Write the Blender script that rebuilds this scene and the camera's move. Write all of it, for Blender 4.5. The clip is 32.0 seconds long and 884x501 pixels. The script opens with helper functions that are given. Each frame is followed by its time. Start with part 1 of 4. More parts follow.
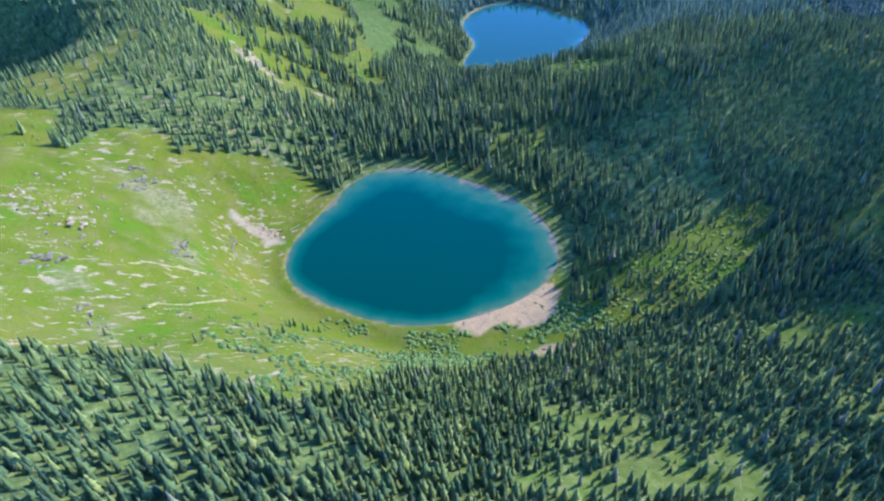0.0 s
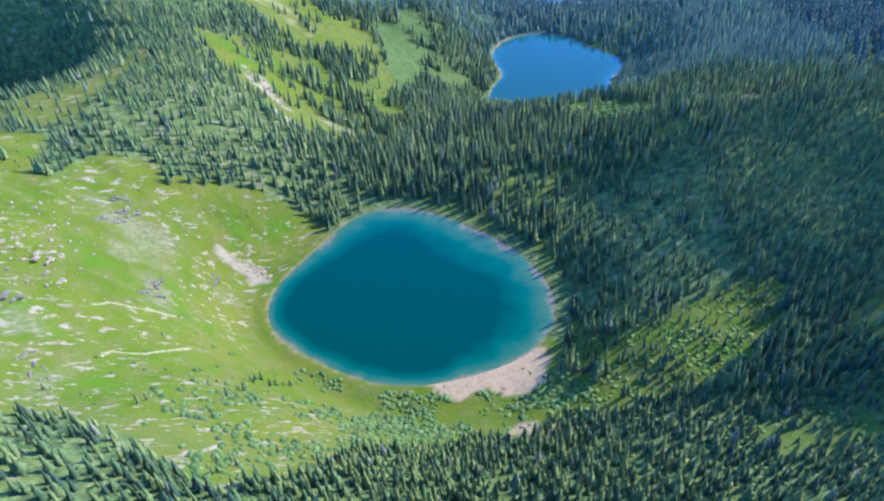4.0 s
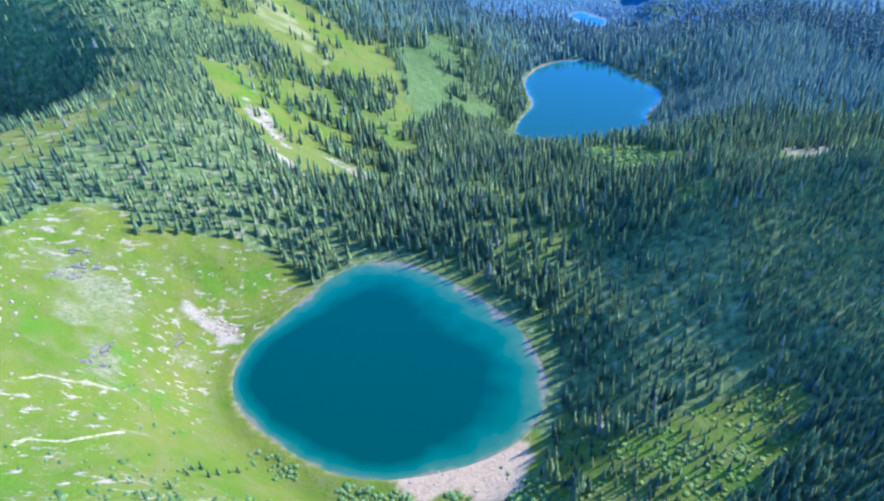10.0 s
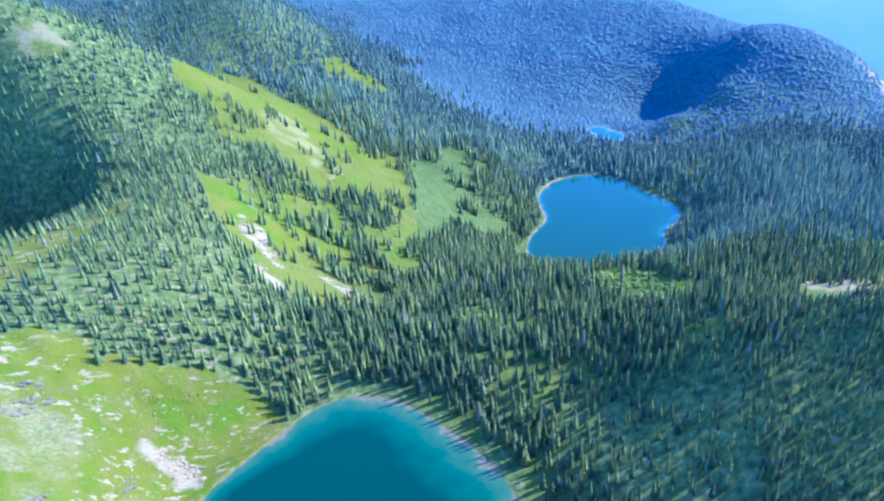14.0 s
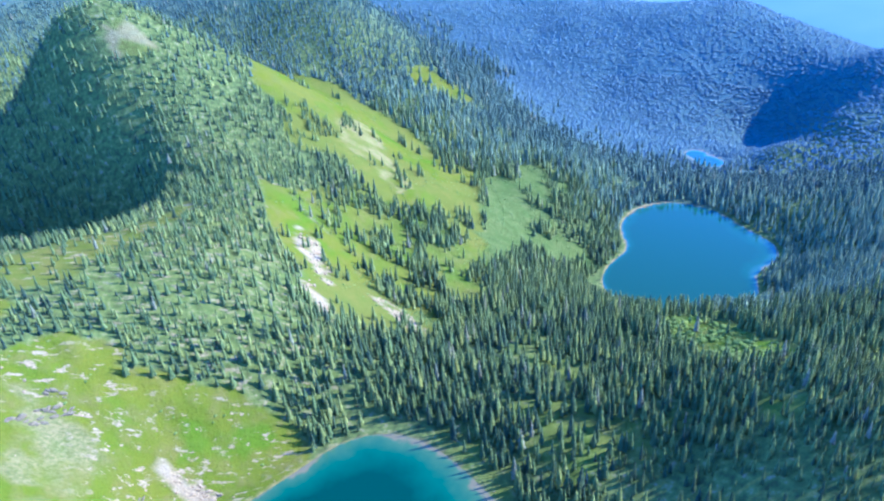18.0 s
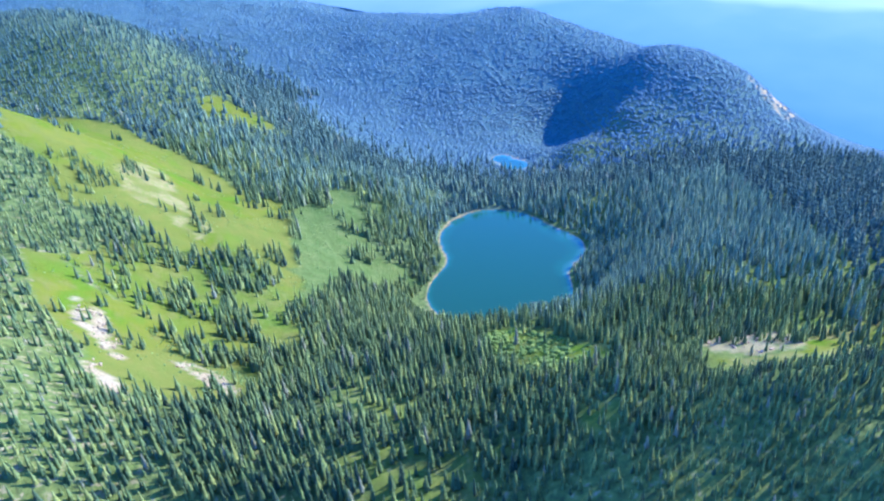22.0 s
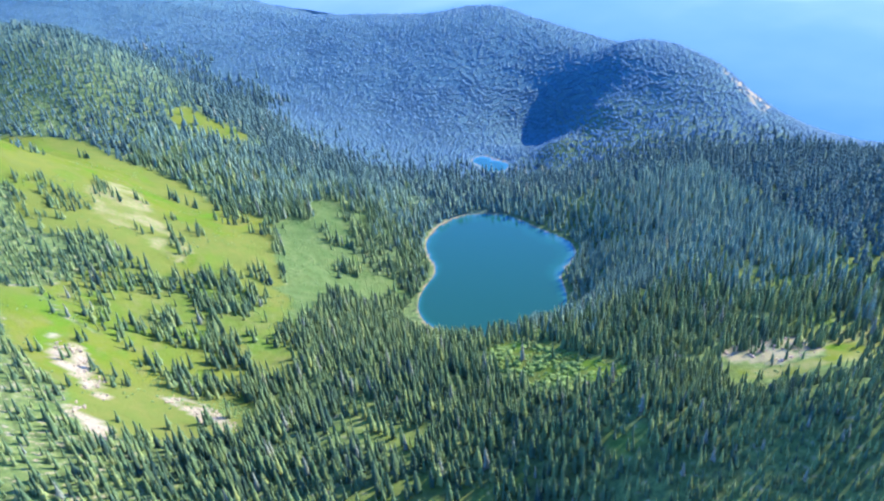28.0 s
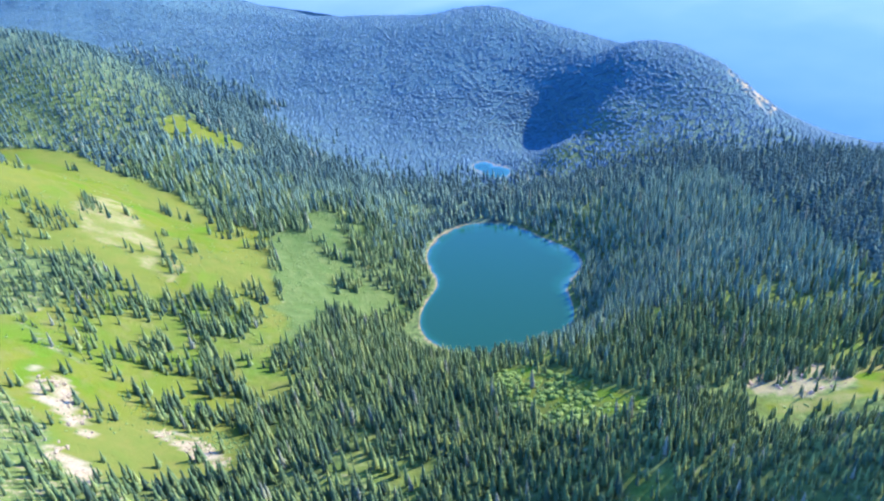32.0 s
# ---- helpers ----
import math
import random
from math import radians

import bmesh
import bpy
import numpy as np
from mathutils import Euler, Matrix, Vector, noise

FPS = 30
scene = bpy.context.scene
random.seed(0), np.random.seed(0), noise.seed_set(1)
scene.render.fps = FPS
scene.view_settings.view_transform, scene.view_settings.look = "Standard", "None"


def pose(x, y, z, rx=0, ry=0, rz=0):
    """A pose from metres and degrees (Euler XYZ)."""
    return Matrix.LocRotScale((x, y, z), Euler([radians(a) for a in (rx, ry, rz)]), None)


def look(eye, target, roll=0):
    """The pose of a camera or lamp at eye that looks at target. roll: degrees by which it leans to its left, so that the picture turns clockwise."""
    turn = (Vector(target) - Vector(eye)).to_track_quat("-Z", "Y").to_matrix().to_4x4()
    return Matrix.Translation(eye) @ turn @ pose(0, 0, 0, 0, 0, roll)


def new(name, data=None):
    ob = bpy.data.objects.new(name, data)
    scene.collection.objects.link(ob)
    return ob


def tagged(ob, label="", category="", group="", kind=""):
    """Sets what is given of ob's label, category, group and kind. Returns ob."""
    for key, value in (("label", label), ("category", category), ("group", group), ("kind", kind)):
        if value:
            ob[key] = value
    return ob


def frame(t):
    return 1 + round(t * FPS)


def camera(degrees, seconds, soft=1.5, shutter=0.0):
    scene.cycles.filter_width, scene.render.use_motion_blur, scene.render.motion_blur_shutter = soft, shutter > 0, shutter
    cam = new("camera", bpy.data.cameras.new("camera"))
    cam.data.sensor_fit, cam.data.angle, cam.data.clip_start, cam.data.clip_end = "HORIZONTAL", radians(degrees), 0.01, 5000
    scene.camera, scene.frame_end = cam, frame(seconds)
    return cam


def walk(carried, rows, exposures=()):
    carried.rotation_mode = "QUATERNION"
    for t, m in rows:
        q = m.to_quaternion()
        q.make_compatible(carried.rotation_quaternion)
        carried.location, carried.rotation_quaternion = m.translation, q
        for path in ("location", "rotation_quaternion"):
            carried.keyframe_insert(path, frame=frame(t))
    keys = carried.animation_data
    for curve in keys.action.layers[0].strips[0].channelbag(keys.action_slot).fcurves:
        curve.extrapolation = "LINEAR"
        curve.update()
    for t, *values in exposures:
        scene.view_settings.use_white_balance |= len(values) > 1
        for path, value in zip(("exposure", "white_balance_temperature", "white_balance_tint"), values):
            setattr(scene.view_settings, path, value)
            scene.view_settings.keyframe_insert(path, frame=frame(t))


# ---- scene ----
cam = camera(66.2, 32.0, 2.3)
PATH = [
    (0, (31.59, 15.68, 312.91), (26.75, 90.51, 246.76), -4.90),
    (0.5, (36.10, 19.15, 312.98), (31.05, 94.06, 246.94), -4.79),
    (1, (39.87, 22.55, 312.79), (34.40, 97.67, 247.01), -4.55),
    (1.5, (43.62, 26.82, 312.62), (37.33, 102.16, 247.16), -4.33),
    (2, (47.22, 31.69, 312.44), (40.06, 107.26, 247.33), -4.14),
    (2.5, (50.54, 36.48, 312.89), (42.60, 112.19, 248.04), -3.94),
    (3, (53.85, 41.74, 313.04), (45.04, 117.57, 248.45), -3.87),
    (3.5, (56.46, 46.69, 312.89), (47.01, 122.65, 248.55), -3.81),
    (5.5, (67.31, 67.26, 312.72), (56.17, 143.50, 248.98), -3.73),
    (6, (69.98, 72.47, 312.54), (58.45, 148.80, 248.98), -3.80),
    (6.5, (72.20, 77.50, 312.55), (60.36, 153.87, 249.09), -3.84),
    (7, (74.63, 82.88, 312.24), (62.47, 159.30, 248.90), -3.90),
    (7.5, (77.45, 88.13, 312.07), (64.92, 164.54, 248.80), -4.06),
    (8, (80.73, 93.41, 311.79), (67.76, 169.83, 248.61), -4.28),
    (8.5, (83.61, 98.29, 311.92), (70.33, 174.71, 248.81), -4.41),
    (9, (86.87, 103.23, 312.12), (73.28, 179.59, 249.00), -4.58),
    (9.5, (89.13, 108.32, 311.49), (74.27, 184.56, 248.51), -4.59),
    (10, (91.60, 113.42, 311.08), (74.50, 189.33, 248.27), -4.57),
    (10.5, (94.46, 119.16, 311.60), (75.46, 194.86, 249.08), -4.54),
    (11, (96.96, 125.02, 312.45), (77.38, 201.89, 251.56), -4.46),
    (11.5, (99.20, 130.35, 312.20), (79.32, 209.03, 253.77), -4.40),
    (12, (101.88, 135.49, 311.41), (81.64, 215.87, 255.47), -4.47),
    (12.5, (104.50, 140.90, 310.90), (83.92, 222.96, 257.58), -4.49),
    (13, (106.88, 145.91, 310.38), (86.07, 229.04, 258.84), -4.53),
    (13.5, (109.05, 150.99, 309.73), (88.08, 234.46, 258.80), -4.54),
    (14, (110.74, 156.51, 309.00), (88.56, 239.81, 258.32), -4.52),
    (14.5, (111.98, 161.71, 308.46), (88.17, 244.68, 257.97), -4.46),
    (16.5, (119.93, 183.72, 305.83), (88.55, 264.69, 256.23), -4.33),
    (17, (121.81, 189.02, 305.51), (89.12, 269.58, 256.10), -4.35),
    (17.5, (123.78, 194.80, 305.63), (89.82, 274.93, 256.37), -4.39),
    (18, (125.40, 200.12, 306.20), (90.46, 279.89, 257.04), -4.35),
    (18.5, (127.44, 205.52, 306.31), (92.28, 285.31, 257.34), -4.40),
    (19, (129.13, 210.64, 306.49), (94.88, 290.89, 257.62), -4.45),
    (19.5, (131.66, 214.91, 306.40), (100.31, 296.40, 257.64), -4.71),
    (20, (134.97, 219.31, 306.68), (106.73, 301.97, 258.00), -4.95),
    (20.5, (136.89, 223.88, 306.56), (112.43, 307.73, 257.87), -5.01),
    (21, (138.29, 227.72, 306.89), (120.11, 313.05, 258.02), -4.92),
    (21.5, (138.66, 231.23, 307.54), (124.07, 317.14, 258.49), -4.69),
    (22, (138.36, 234.83, 307.63), (126.42, 321.06, 258.43), -4.48),
    (22.5, (137.88, 237.81, 307.66), (128.39, 324.28, 258.33), -4.39),
    (23, (136.76, 240.41, 307.95), (129.18, 327.01, 258.54), -4.33),
    (23.5, (135.35, 242.55, 308.12), (128.45, 329.21, 258.70), -4.24),
    (24, (133.64, 244.38, 307.99), (126.81, 331.01, 258.51), -4.10),
    (24.5, (131.54, 246.50, 307.71), (124.73, 333.09, 258.16), -4.04),
    (25, (129.37, 247.93, 307.80), (122.53, 334.48, 258.18), -4.01),
    (25.5, (126.24, 249.31, 308.00), (119.48, 335.81, 258.29), -3.95),
    (26, (123.06, 250.49, 308.50), (116.22, 336.91, 258.66), -4.09),
    (26.5, (120.51, 251.75, 309.13), (113.36, 338.18, 259.35), -4.55),
    (28.5, (114.85, 261.65, 310.11), (107.17, 347.97, 260.20), -5.63),
    (29, (113.98, 264.87, 310.84), (106.31, 351.11, 260.80), -5.69),
    (29.5, (113.57, 268.55, 311.48), (105.84, 354.72, 261.33), -5.81),
    (30, (112.39, 272.56, 312.23), (104.80, 358.65, 261.93), -5.81),
    (30.5, (111.50, 276.91, 312.06), (103.96, 363.02, 261.78), -5.82),
    (31, (111.29, 280.74, 311.64), (103.76, 366.92, 261.48), -5.83),
    (31.5, (111.04, 284.87, 311.35), (103.55, 371.11, 261.27), -5.86),
    (32, (110.77, 289.18, 311.24), (103.32, 375.43, 261.19), -5.93),
]
walk(cam, [(t, look(eye, target, roll)) for t, eye, target, roll in PATH], [(0, 2.63, 4270, 24), (8, 2.9, 4060, 25), (14, 3.12, 3930, 26), (22, 3.05, 4160, 26), (32, 3.12, 4440, 25)])

# ---- light ----
SUN_AZ, SUN_EL = radians(55.0), radians(33.0)
TO_SUN = Vector((math.sin(SUN_AZ) * math.cos(SUN_EL), math.cos(SUN_AZ) * math.cos(SUN_EL), math.sin(SUN_EL)))
world = bpy.data.worlds.new("sky")
scene.world = world
world.use_nodes = True
wn = world.node_tree.nodes
sky = wn.new("ShaderNodeTexSky")
sky.sky_type, sky.sun_disc, sky.sun_elevation, sky.sun_rotation = "NISHITA", False, SUN_EL, SUN_AZ
sky.altitude, sky.dust_density, sky.ozone_density = 2200, 0.2, 6.0
wn["Background"].inputs["Strength"].default_value = 0.15
world.node_tree.links.new(sky.outputs[0], wn["Background"].inputs["Color"])
sun_data = bpy.data.lights.new("sun", "SUN")
sun_data.energy, sun_data.angle, sun_data.color = 2.65, radians(0.53), (1.0, 0.82, 0.42)
sun = new("sun", sun_data)
sun.matrix_world = look(TO_SUN * 100, (0, 0, 0))

# ---- materials ----


class Nodes:
    """A small builder for node materials."""

    def __init__(self, name, roughness=0.85, specular=0.3):
        self.material = bpy.data.materials.new(name)
        self.material.use_nodes = True
        self.tree = self.material.node_tree
        self.shader = self.tree.nodes["Principled BSDF"]
        self.shader.inputs["Roughness"].default_value = roughness
        self.shader.inputs["Specular IOR Level"].default_value = specular

    def link(self, a, b):
        self.tree.links.new(a, b)

    def node(self, kind, **inputs):
        n = self.tree.nodes.new(kind)
        for key, value in inputs.items():
            n.inputs[key.replace("_", " ")].default_value = value
        return n

    def place(self):
        return self.node("ShaderNodeNewGeometry").outputs["Position"]

    def noise(self, scale, detail=4.0, rough=0.55, stretch=None, turn=None):
        n = self.node("ShaderNodeTexNoise", Scale=scale, Detail=detail, Roughness=rough)
        src = self.place()
        if stretch:
            m = self.node("ShaderNodeMapping")
            m.inputs["Scale"].default_value = stretch
            if turn is not None:
                m.vector_type = "TEXTURE"
                m.inputs["Rotation"].default_value = (0, 0, radians(turn))
            self.link(src, m.inputs["Vector"])
            src = m.outputs[0]
        self.link(src, n.inputs["Vector"])
        return n.outputs["Fac"]

    def attribute(self, name):
        n = self.node("ShaderNodeAttribute")
        n.attribute_name = name
        return n.outputs["Fac"]

    def ramp(self, fac, *stops):
        n = self.node("ShaderNodeValToRGB")
        e = n.color_ramp.elements
        while len(e) < len(stops):
            e.new(0.5)
        for k, (at, colour) in enumerate(stops):
            e[k].position, e[k].color = at, (*colour, 1) if len(colour) == 3 else colour
        self.link(fac, n.inputs[0])
        return n.outputs[0]

    def mix(self, fac, a, b):
        n = self.tree.nodes.new("ShaderNodeMix")
        n.data_type = "RGBA"
        if isinstance(fac, float):
            n.inputs[0].default_value = fac
        else:
            self.link(fac, n.inputs[0])
        for slot, v in ((6, a), (7, b)):
            if isinstance(v, tuple):
                n.inputs[slot].default_value = (*v, 1)
            else:
                self.link(v, n.inputs[slot])
        return n.outputs[2]

    def sum(self, op, a, b):
        n = self.node("ShaderNodeMath")
        n.operation = op
        for k, v in enumerate((a, b)):
            if isinstance(v, (int, float)):
                n.inputs[k].default_value = v
            else:
                self.link(v, n.inputs[k])
        return n.outputs[0]

    def bump(self, height, strength, distance):
        n = self.node("ShaderNodeBump", Strength=strength, Distance=distance)
        self.link(height, n.inputs["Height"])
        self.link(n.outputs[0], self.shader.inputs["Normal"])

    def colour(self, c):
        if isinstance(c, tuple):
            self.shader.inputs["Base Color"].default_value = (*c, 1)
        else:
            self.link(c, self.shader.inputs["Base Color"])
        return self.material


def step(n, fac, low, high):
    return n.ramp(fac, (low, (0, 0, 0)), (high, (1, 1, 1)))


def ground_material():
    n = Nodes("alpine_ground", 0.95, 0.0)
    broad, mid, fine = n.noise(0.018, 4), n.noise(0.09, 5), n.noise(0.7, 4, 0.7)
    wood = n.ramp(n.noise(0.2, 5, 0.6), (0.32, (0.034, 0.042, 0.016)), (0.46, (0.056, 0.072, 0.02)), (0.58, (0.088, 0.104, 0.025)), (0.72, (0.155, 0.132, 0.075)))
    grass = n.mix(step(n, broad, 0.35, 0.65), (0.058, 0.077, 0.004), (0.083, 0.084, 0.007))
    grass = n.mix(step(n, mid, 0.45, 0.75), grass, (0.092, 0.082, 0.019))
    grass = n.mix(n.sum("MULTIPLY", step(n, fine, 0.5, 0.8), 0.4), grass, (0.045, 0.08, 0.011))
    lush = step(n, n.noise(0.03, 3, 0.5), 0.56, 0.66)
    grass = n.mix(n.sum("MULTIPLY", lush, 0.75), grass, (0.053, 0.086, 0.003))
    dry = n.mix(step(n, mid, 0.35, 0.65), (0.088, 0.083, 0.015), (0.066, 0.078, 0.010))
    marsh = n.mix(step(n, mid, 0.35, 0.65), (0.047, 0.066, 0.017), (0.072, 0.088, 0.024))
    marsh = n.mix(n.sum("MULTIPLY", step(n, n.noise(0.28, 4, 0.65), 0.5, 0.62), 0.55), marsh, (0.034, 0.054, 0.011))
    rock = n.mix(step(n, fine, 0.35, 0.65), (0.23, 0.172, 0.088), (0.12, 0.092, 0.05))
    rock = n.mix(step(n, mid, 0.45, 0.7), rock, (0.19, 0.155, 0.09))
    sand = n.mix(step(n, fine, 0.35, 0.65), (0.26, 0.18, 0.085), (0.19, 0.125, 0.058))
    streak = n.noise(0.2, 6, 0.66, (2.4, 0.8, 1.2), 38)
    stony = n.sum("MULTIPLY", n.attribute("stony"), step(n, streak, 0.56, 0.615))
    # bluish floor tone: distance haze put into the base colour
    far_haze = n.mix(step(n, mid, 0.35, 0.65), (0.046, 0.073, 0.072), (0.058, 0.086, 0.082))
    wood = n.mix(n.attribute("far_haze"), wood, far_haze)
    out = n.mix(n.attribute("grass"), wood, grass)
    out = n.mix(n.attribute("dry"), out, dry)
    out = n.mix(n.sum("MULTIPLY", n.attribute("marsh"), 0.85), out, marsh)
    bare = n.mix(step(n, n.noise(0.25, 4), 0.4, 0.62), (0.145, 0.115, 0.045), (0.105, 0.108, 0.024))
    out = n.mix(n.attribute("bare"), out, bare)
    out = n.mix(stony, out, rock)
    rubble = n.mix(step(n, n.noise(0.5, 5, 0.7, (3.0, 0.9, 1.0), 38), 0.4, 0.6), (0.078, 0.078, 0.028), (0.165, 0.132, 0.062))
    out = n.mix(n.sum("MULTIPLY", n.attribute("rubble"), 0.6), out, rubble)
    out = n.mix(n.attribute("rock"), out, rock)
    out = n.mix(n.attribute("sand"), out, sand)
    n.bump(n.sum("ADD", fine, n.sum("MULTIPLY", mid, 2.0)), 0.7, 0.9)
    return n.colour(out)


def foliage_material(name, dark, mid, light, dead=True, gloss=0.08, through_light=0.15):
    n = Nodes(name, 0.8, gloss)
    tint = n.attribute("tint")
    c = n.ramp(tint, (0.0, dark), (0.5, mid), (0.93, light), (0.975, (0.17, 0.165, 0.09) if dead else light))
    c = n.mix(n.sum("MULTIPLY", step(n, n.noise(1.3, 3), 0.35, 0.7), 0.35), c, dark)
    n.bump(n.noise(2.2, 3, 0.7), 0.8, 0.6)
    # needles and leaves let part of the light through
    thin = n.tree.nodes.new("ShaderNodeBsdfTranslucent")
    n.link(c, thin.inputs["Color"])
    both = n.tree.nodes.new("ShaderNodeMixShader")
    both.inputs[0].default_value = through_light
    n.link(n.shader.outputs[0], both.inputs[1])
    n.link(thin.outputs[0], both.inputs[2])
    n.link(both.outputs[0], n.tree.nodes["Material Output"].inputs["Surface"])
    return n.colour(c)


def bark_material():
    n = Nodes("bark", 0.9, 0.2)
    n.bump(n.noise(6, 3), 0.5, 0.1)
    return n.colour(n.mix(n.noise(3, 3), (0.10, 0.075, 0.055), (0.22, 0.19, 0.16)))


def rock_material(name="weathered_rock", a=(0.125, 0.098, 0.05), b=(0.062, 0.049, 0.026)):
    n = Nodes(name, 0.9, 0.25)
    c = n.mix(step(n, n.noise(0.5, 5, 0.7), 0.35, 0.65), a, b)
    c = n.mix(n.sum("MULTIPLY", step(n, n.noise(2.5, 3), 0.55, 0.75), 0.6), c, (0.11, 0.10, 0.07))
    n.bump(n.noise(1.6, 5, 0.7), 0.8, 0.5)
    return n.colour(c)


def water_material(name, shallow, middle, deep, gloss):
    n = Nodes(name, 0.06, gloss)
    n.shader.inputs["IOR"].default_value = 1.33
    depth = n.sum("ADD", n.attribute("depth"), n.sum("MULTIPLY", n.sum("SUBTRACT", n.noise(0.05, 4), 0.5), 0.35))
    n.bump(n.noise(0.8, 3), 0.08, 0.15)
    return n.colour(n.ramp(depth, (0.0, (0.10, 0.085, 0.04)), (0.04, shallow), (0.2, middle), (0.45, deep)))


GROUND = ground_material()
SPRUCE = foliage_material("spruce_needles", (0.030, 0.047, 0.027), (0.094, 0.124, 0.034), (0.225, 0.235, 0.052), through_light=0.12)
# same spruces in the middle distance, with thin haze tinted into both colours
HAZED_SPRUCE = foliage_material("hazed_spruce_needles", (0.066, 0.098, 0.068), (0.132, 0.174, 0.095), (0.215, 0.245, 0.115), gloss=0.06, through_light=0.12)
MIST_SPRUCE = foliage_material("mist_tinted_spruce_needles", (0.034, 0.054, 0.042), (0.064, 0.094, 0.066), (0.115, 0.145, 0.086), gloss=0.06, through_light=0.12)
# far needles: aerial haze is mixed into this blue colour
FAR_SPRUCE = foliage_material("blue_hazed_spruce_needles", (0.058, 0.088, 0.098), (0.072, 0.106, 0.112), (0.092, 0.126, 0.122), False, 0.03, 0.1)
SHRUB = foliage_material("willow_leaves", (0.05, 0.078, 0.014), (0.085, 0.12, 0.022), (0.135, 0.165, 0.036), False, 0.1)
BARK = bark_material()
ROCK = rock_material()
PALE_ROCK = rock_material("pale_rock", (0.23, 0.165, 0.078), (0.13, 0.093, 0.046))
PINK_ROCK = rock_material("pinkish_scree_rock", (0.24, 0.16, 0.088), (0.13, 0.088, 0.048))
WATER_A = water_material("clear_lake_water", (0.034, 0.072, 0.030), (0.009, 0.052, 0.026), (0.0008, 0.0245, 0.0115), 0.3)
WATER_B = water_material("blue_lake_water", (0.025, 0.065, 0.058), (0.012, 0.044, 0.022), (0.010, 0.035, 0.0155), 0.2)

# ---- relief ----


def lattice(ix, iy, seed):
    h = (ix.astype(np.int64) * 374761393 + iy.astype(np.int64) * 668265263 + seed * 1274126177) & 0xFFFFFFFF
    h = ((h ^ (h >> 13)) * 1103515245) & 0xFFFFFFFF
    return ((h ^ (h >> 16)) & 0xFFFF) / 65535.0


def waves(x, y, size, seed=0, octaves=3):
    """Soft noise from -1 to 1 over bumps of the given size in metres."""
    total, gain, norm = 0.0, 1.0, 0.0
    for k in range(octaves):
        u, v = x / size, y / size
        iu, iv = np.floor(u), np.floor(v)
        fu, fv = u - iu, v - iv
        fu, fv = fu * fu * (3 - 2 * fu), fv * fv * (3 - 2 * fv)
        a = lattice(iu, iv, seed + k) * (1 - fu) + lattice(iu + 1, iv, seed + k) * fu
        b = lattice(iu, iv + 1, seed + k) * (1 - fu) + lattice(iu + 1, iv + 1, seed + k) * fu
        total, norm = total + gain * (a * (1 - fv) + b * fv), norm + gain
        gain, size = gain * 0.5, size * 0.47
    return 2 * total / norm - 1


def smooth(v, low, high):
    k = np.clip((v - low) / (high - low), 0, 1)
    return k * k * (3 - 2 * k)


# Round landforms: x, y, rise, reach.
CIRQUE = [
    (-236, 92, 60, 120),
    (-140, 236, -28, 60),
    (100, 236, -24, 60),
    (436, 284, 33, 120),
    (4, 284, -29, 60),
    (244, 332, -10, 60),
    (-12, 376, -85, 85),
    (-428, 380, 31, 120),
    (-92, 380, -30, 60),
    (436, 380, 57, 120),
    (4, 428, 9, 60),
    (148, 428, -37, 60),
    (292, 476, 49, 60),
    (-620, 476, -75, 120),
    (-284, 512, 23, 85),
    (196, 524, 21, 60),
    (-44, 524, -9, 60),
    (270, 548, -13, 26),
    (222, 500, -5, 28),
    (235, 545, -8, 22),
    (140, 410, 13, 38),
    (165, 420, 7, 30),
    (196, 415, 9, 30),
    (190, 460, 6, 28),
    (255, 450, -12, 34),
    (300, 470, -12, 40),
    (240, 400, 6, 34),
    (245, 510, 4, 30),
    (165, 510, 3, 34),
    (120, 555, 6, 34),
    (185, 250, -16, 36),
    (-150, 475, 10, 45),
]
VALLEY = [
    (100, 572, -27, 60),
    (292, 620, 3, 60),
    (-236, 620, 28, 60),
    (-80, 648, -57, 85),
    (900, 700, 74, 250),
    (-420, 716, 66, 85),
    (-476, 716, 54, 60),
    (804, 716, 68, 170),
    (-428, 764, 59, 60),
    (-352, 852, 57, 85),
    (52, 860, -109, 120),
    (148, 860, -40, 60),
    (260, 920, -20, 85),
    (-216, 988, -34, 85),
    (196, 1004, -29, 60),
    (52, 1052, -26, 60),
    (-390, 560, -55, 80),
    (-520, 560, -40, 110),
    (-535, 690, 55, 60),
    (-505, 605, -40, 50),
    (-400, 585, -6, 32),
    (-385, 597, -36, 30),
    (-435, 600, -22, 36),
    (-330, 655, 10, 30),
    (-230, 745, 9, 45),
    (-400, 752, -30, 48),
    (-438, 722, -10, 40),
    (-20, 650, 6, 40),
    (305, 845, 8, 45),
]
DISTANCE = [
    (-620, 1244, 91, 120),
    (-1000, 1120, 120, 230),
    (-428, 1244, 97, 120),
    (124, 1260, -71, 170),
    (804, 1396, -18, 170),
    (-148, 1396, -44, 170),
    (436, 1532, 83, 120),
    (-428, 1532, -29, 120),
    (300, 1900, 91, 250),
    (100, 1900, 69, 250),
    (330, 1760, 14, 130),
    (440, 1530, 8, 120),
    (-350, 2150, 80, 300),
    (-1000, 2150, 90, 300),
    (-1100, 2500, 150, 400),
    (185, 1450, -32, 75),
    (255, 1540, -32, 80),
    (330, 1640, -24, 80),
    (1150, 2050, -170, 420),
    (340, 1515, 20, 52),
    (300, 1620, 18, 60),
    (232, 1475, -18, 42),
    (235, 1335, 20, 30),
    (315, 1388, 20, 34),
    (560, 1510, 20, 90),
]
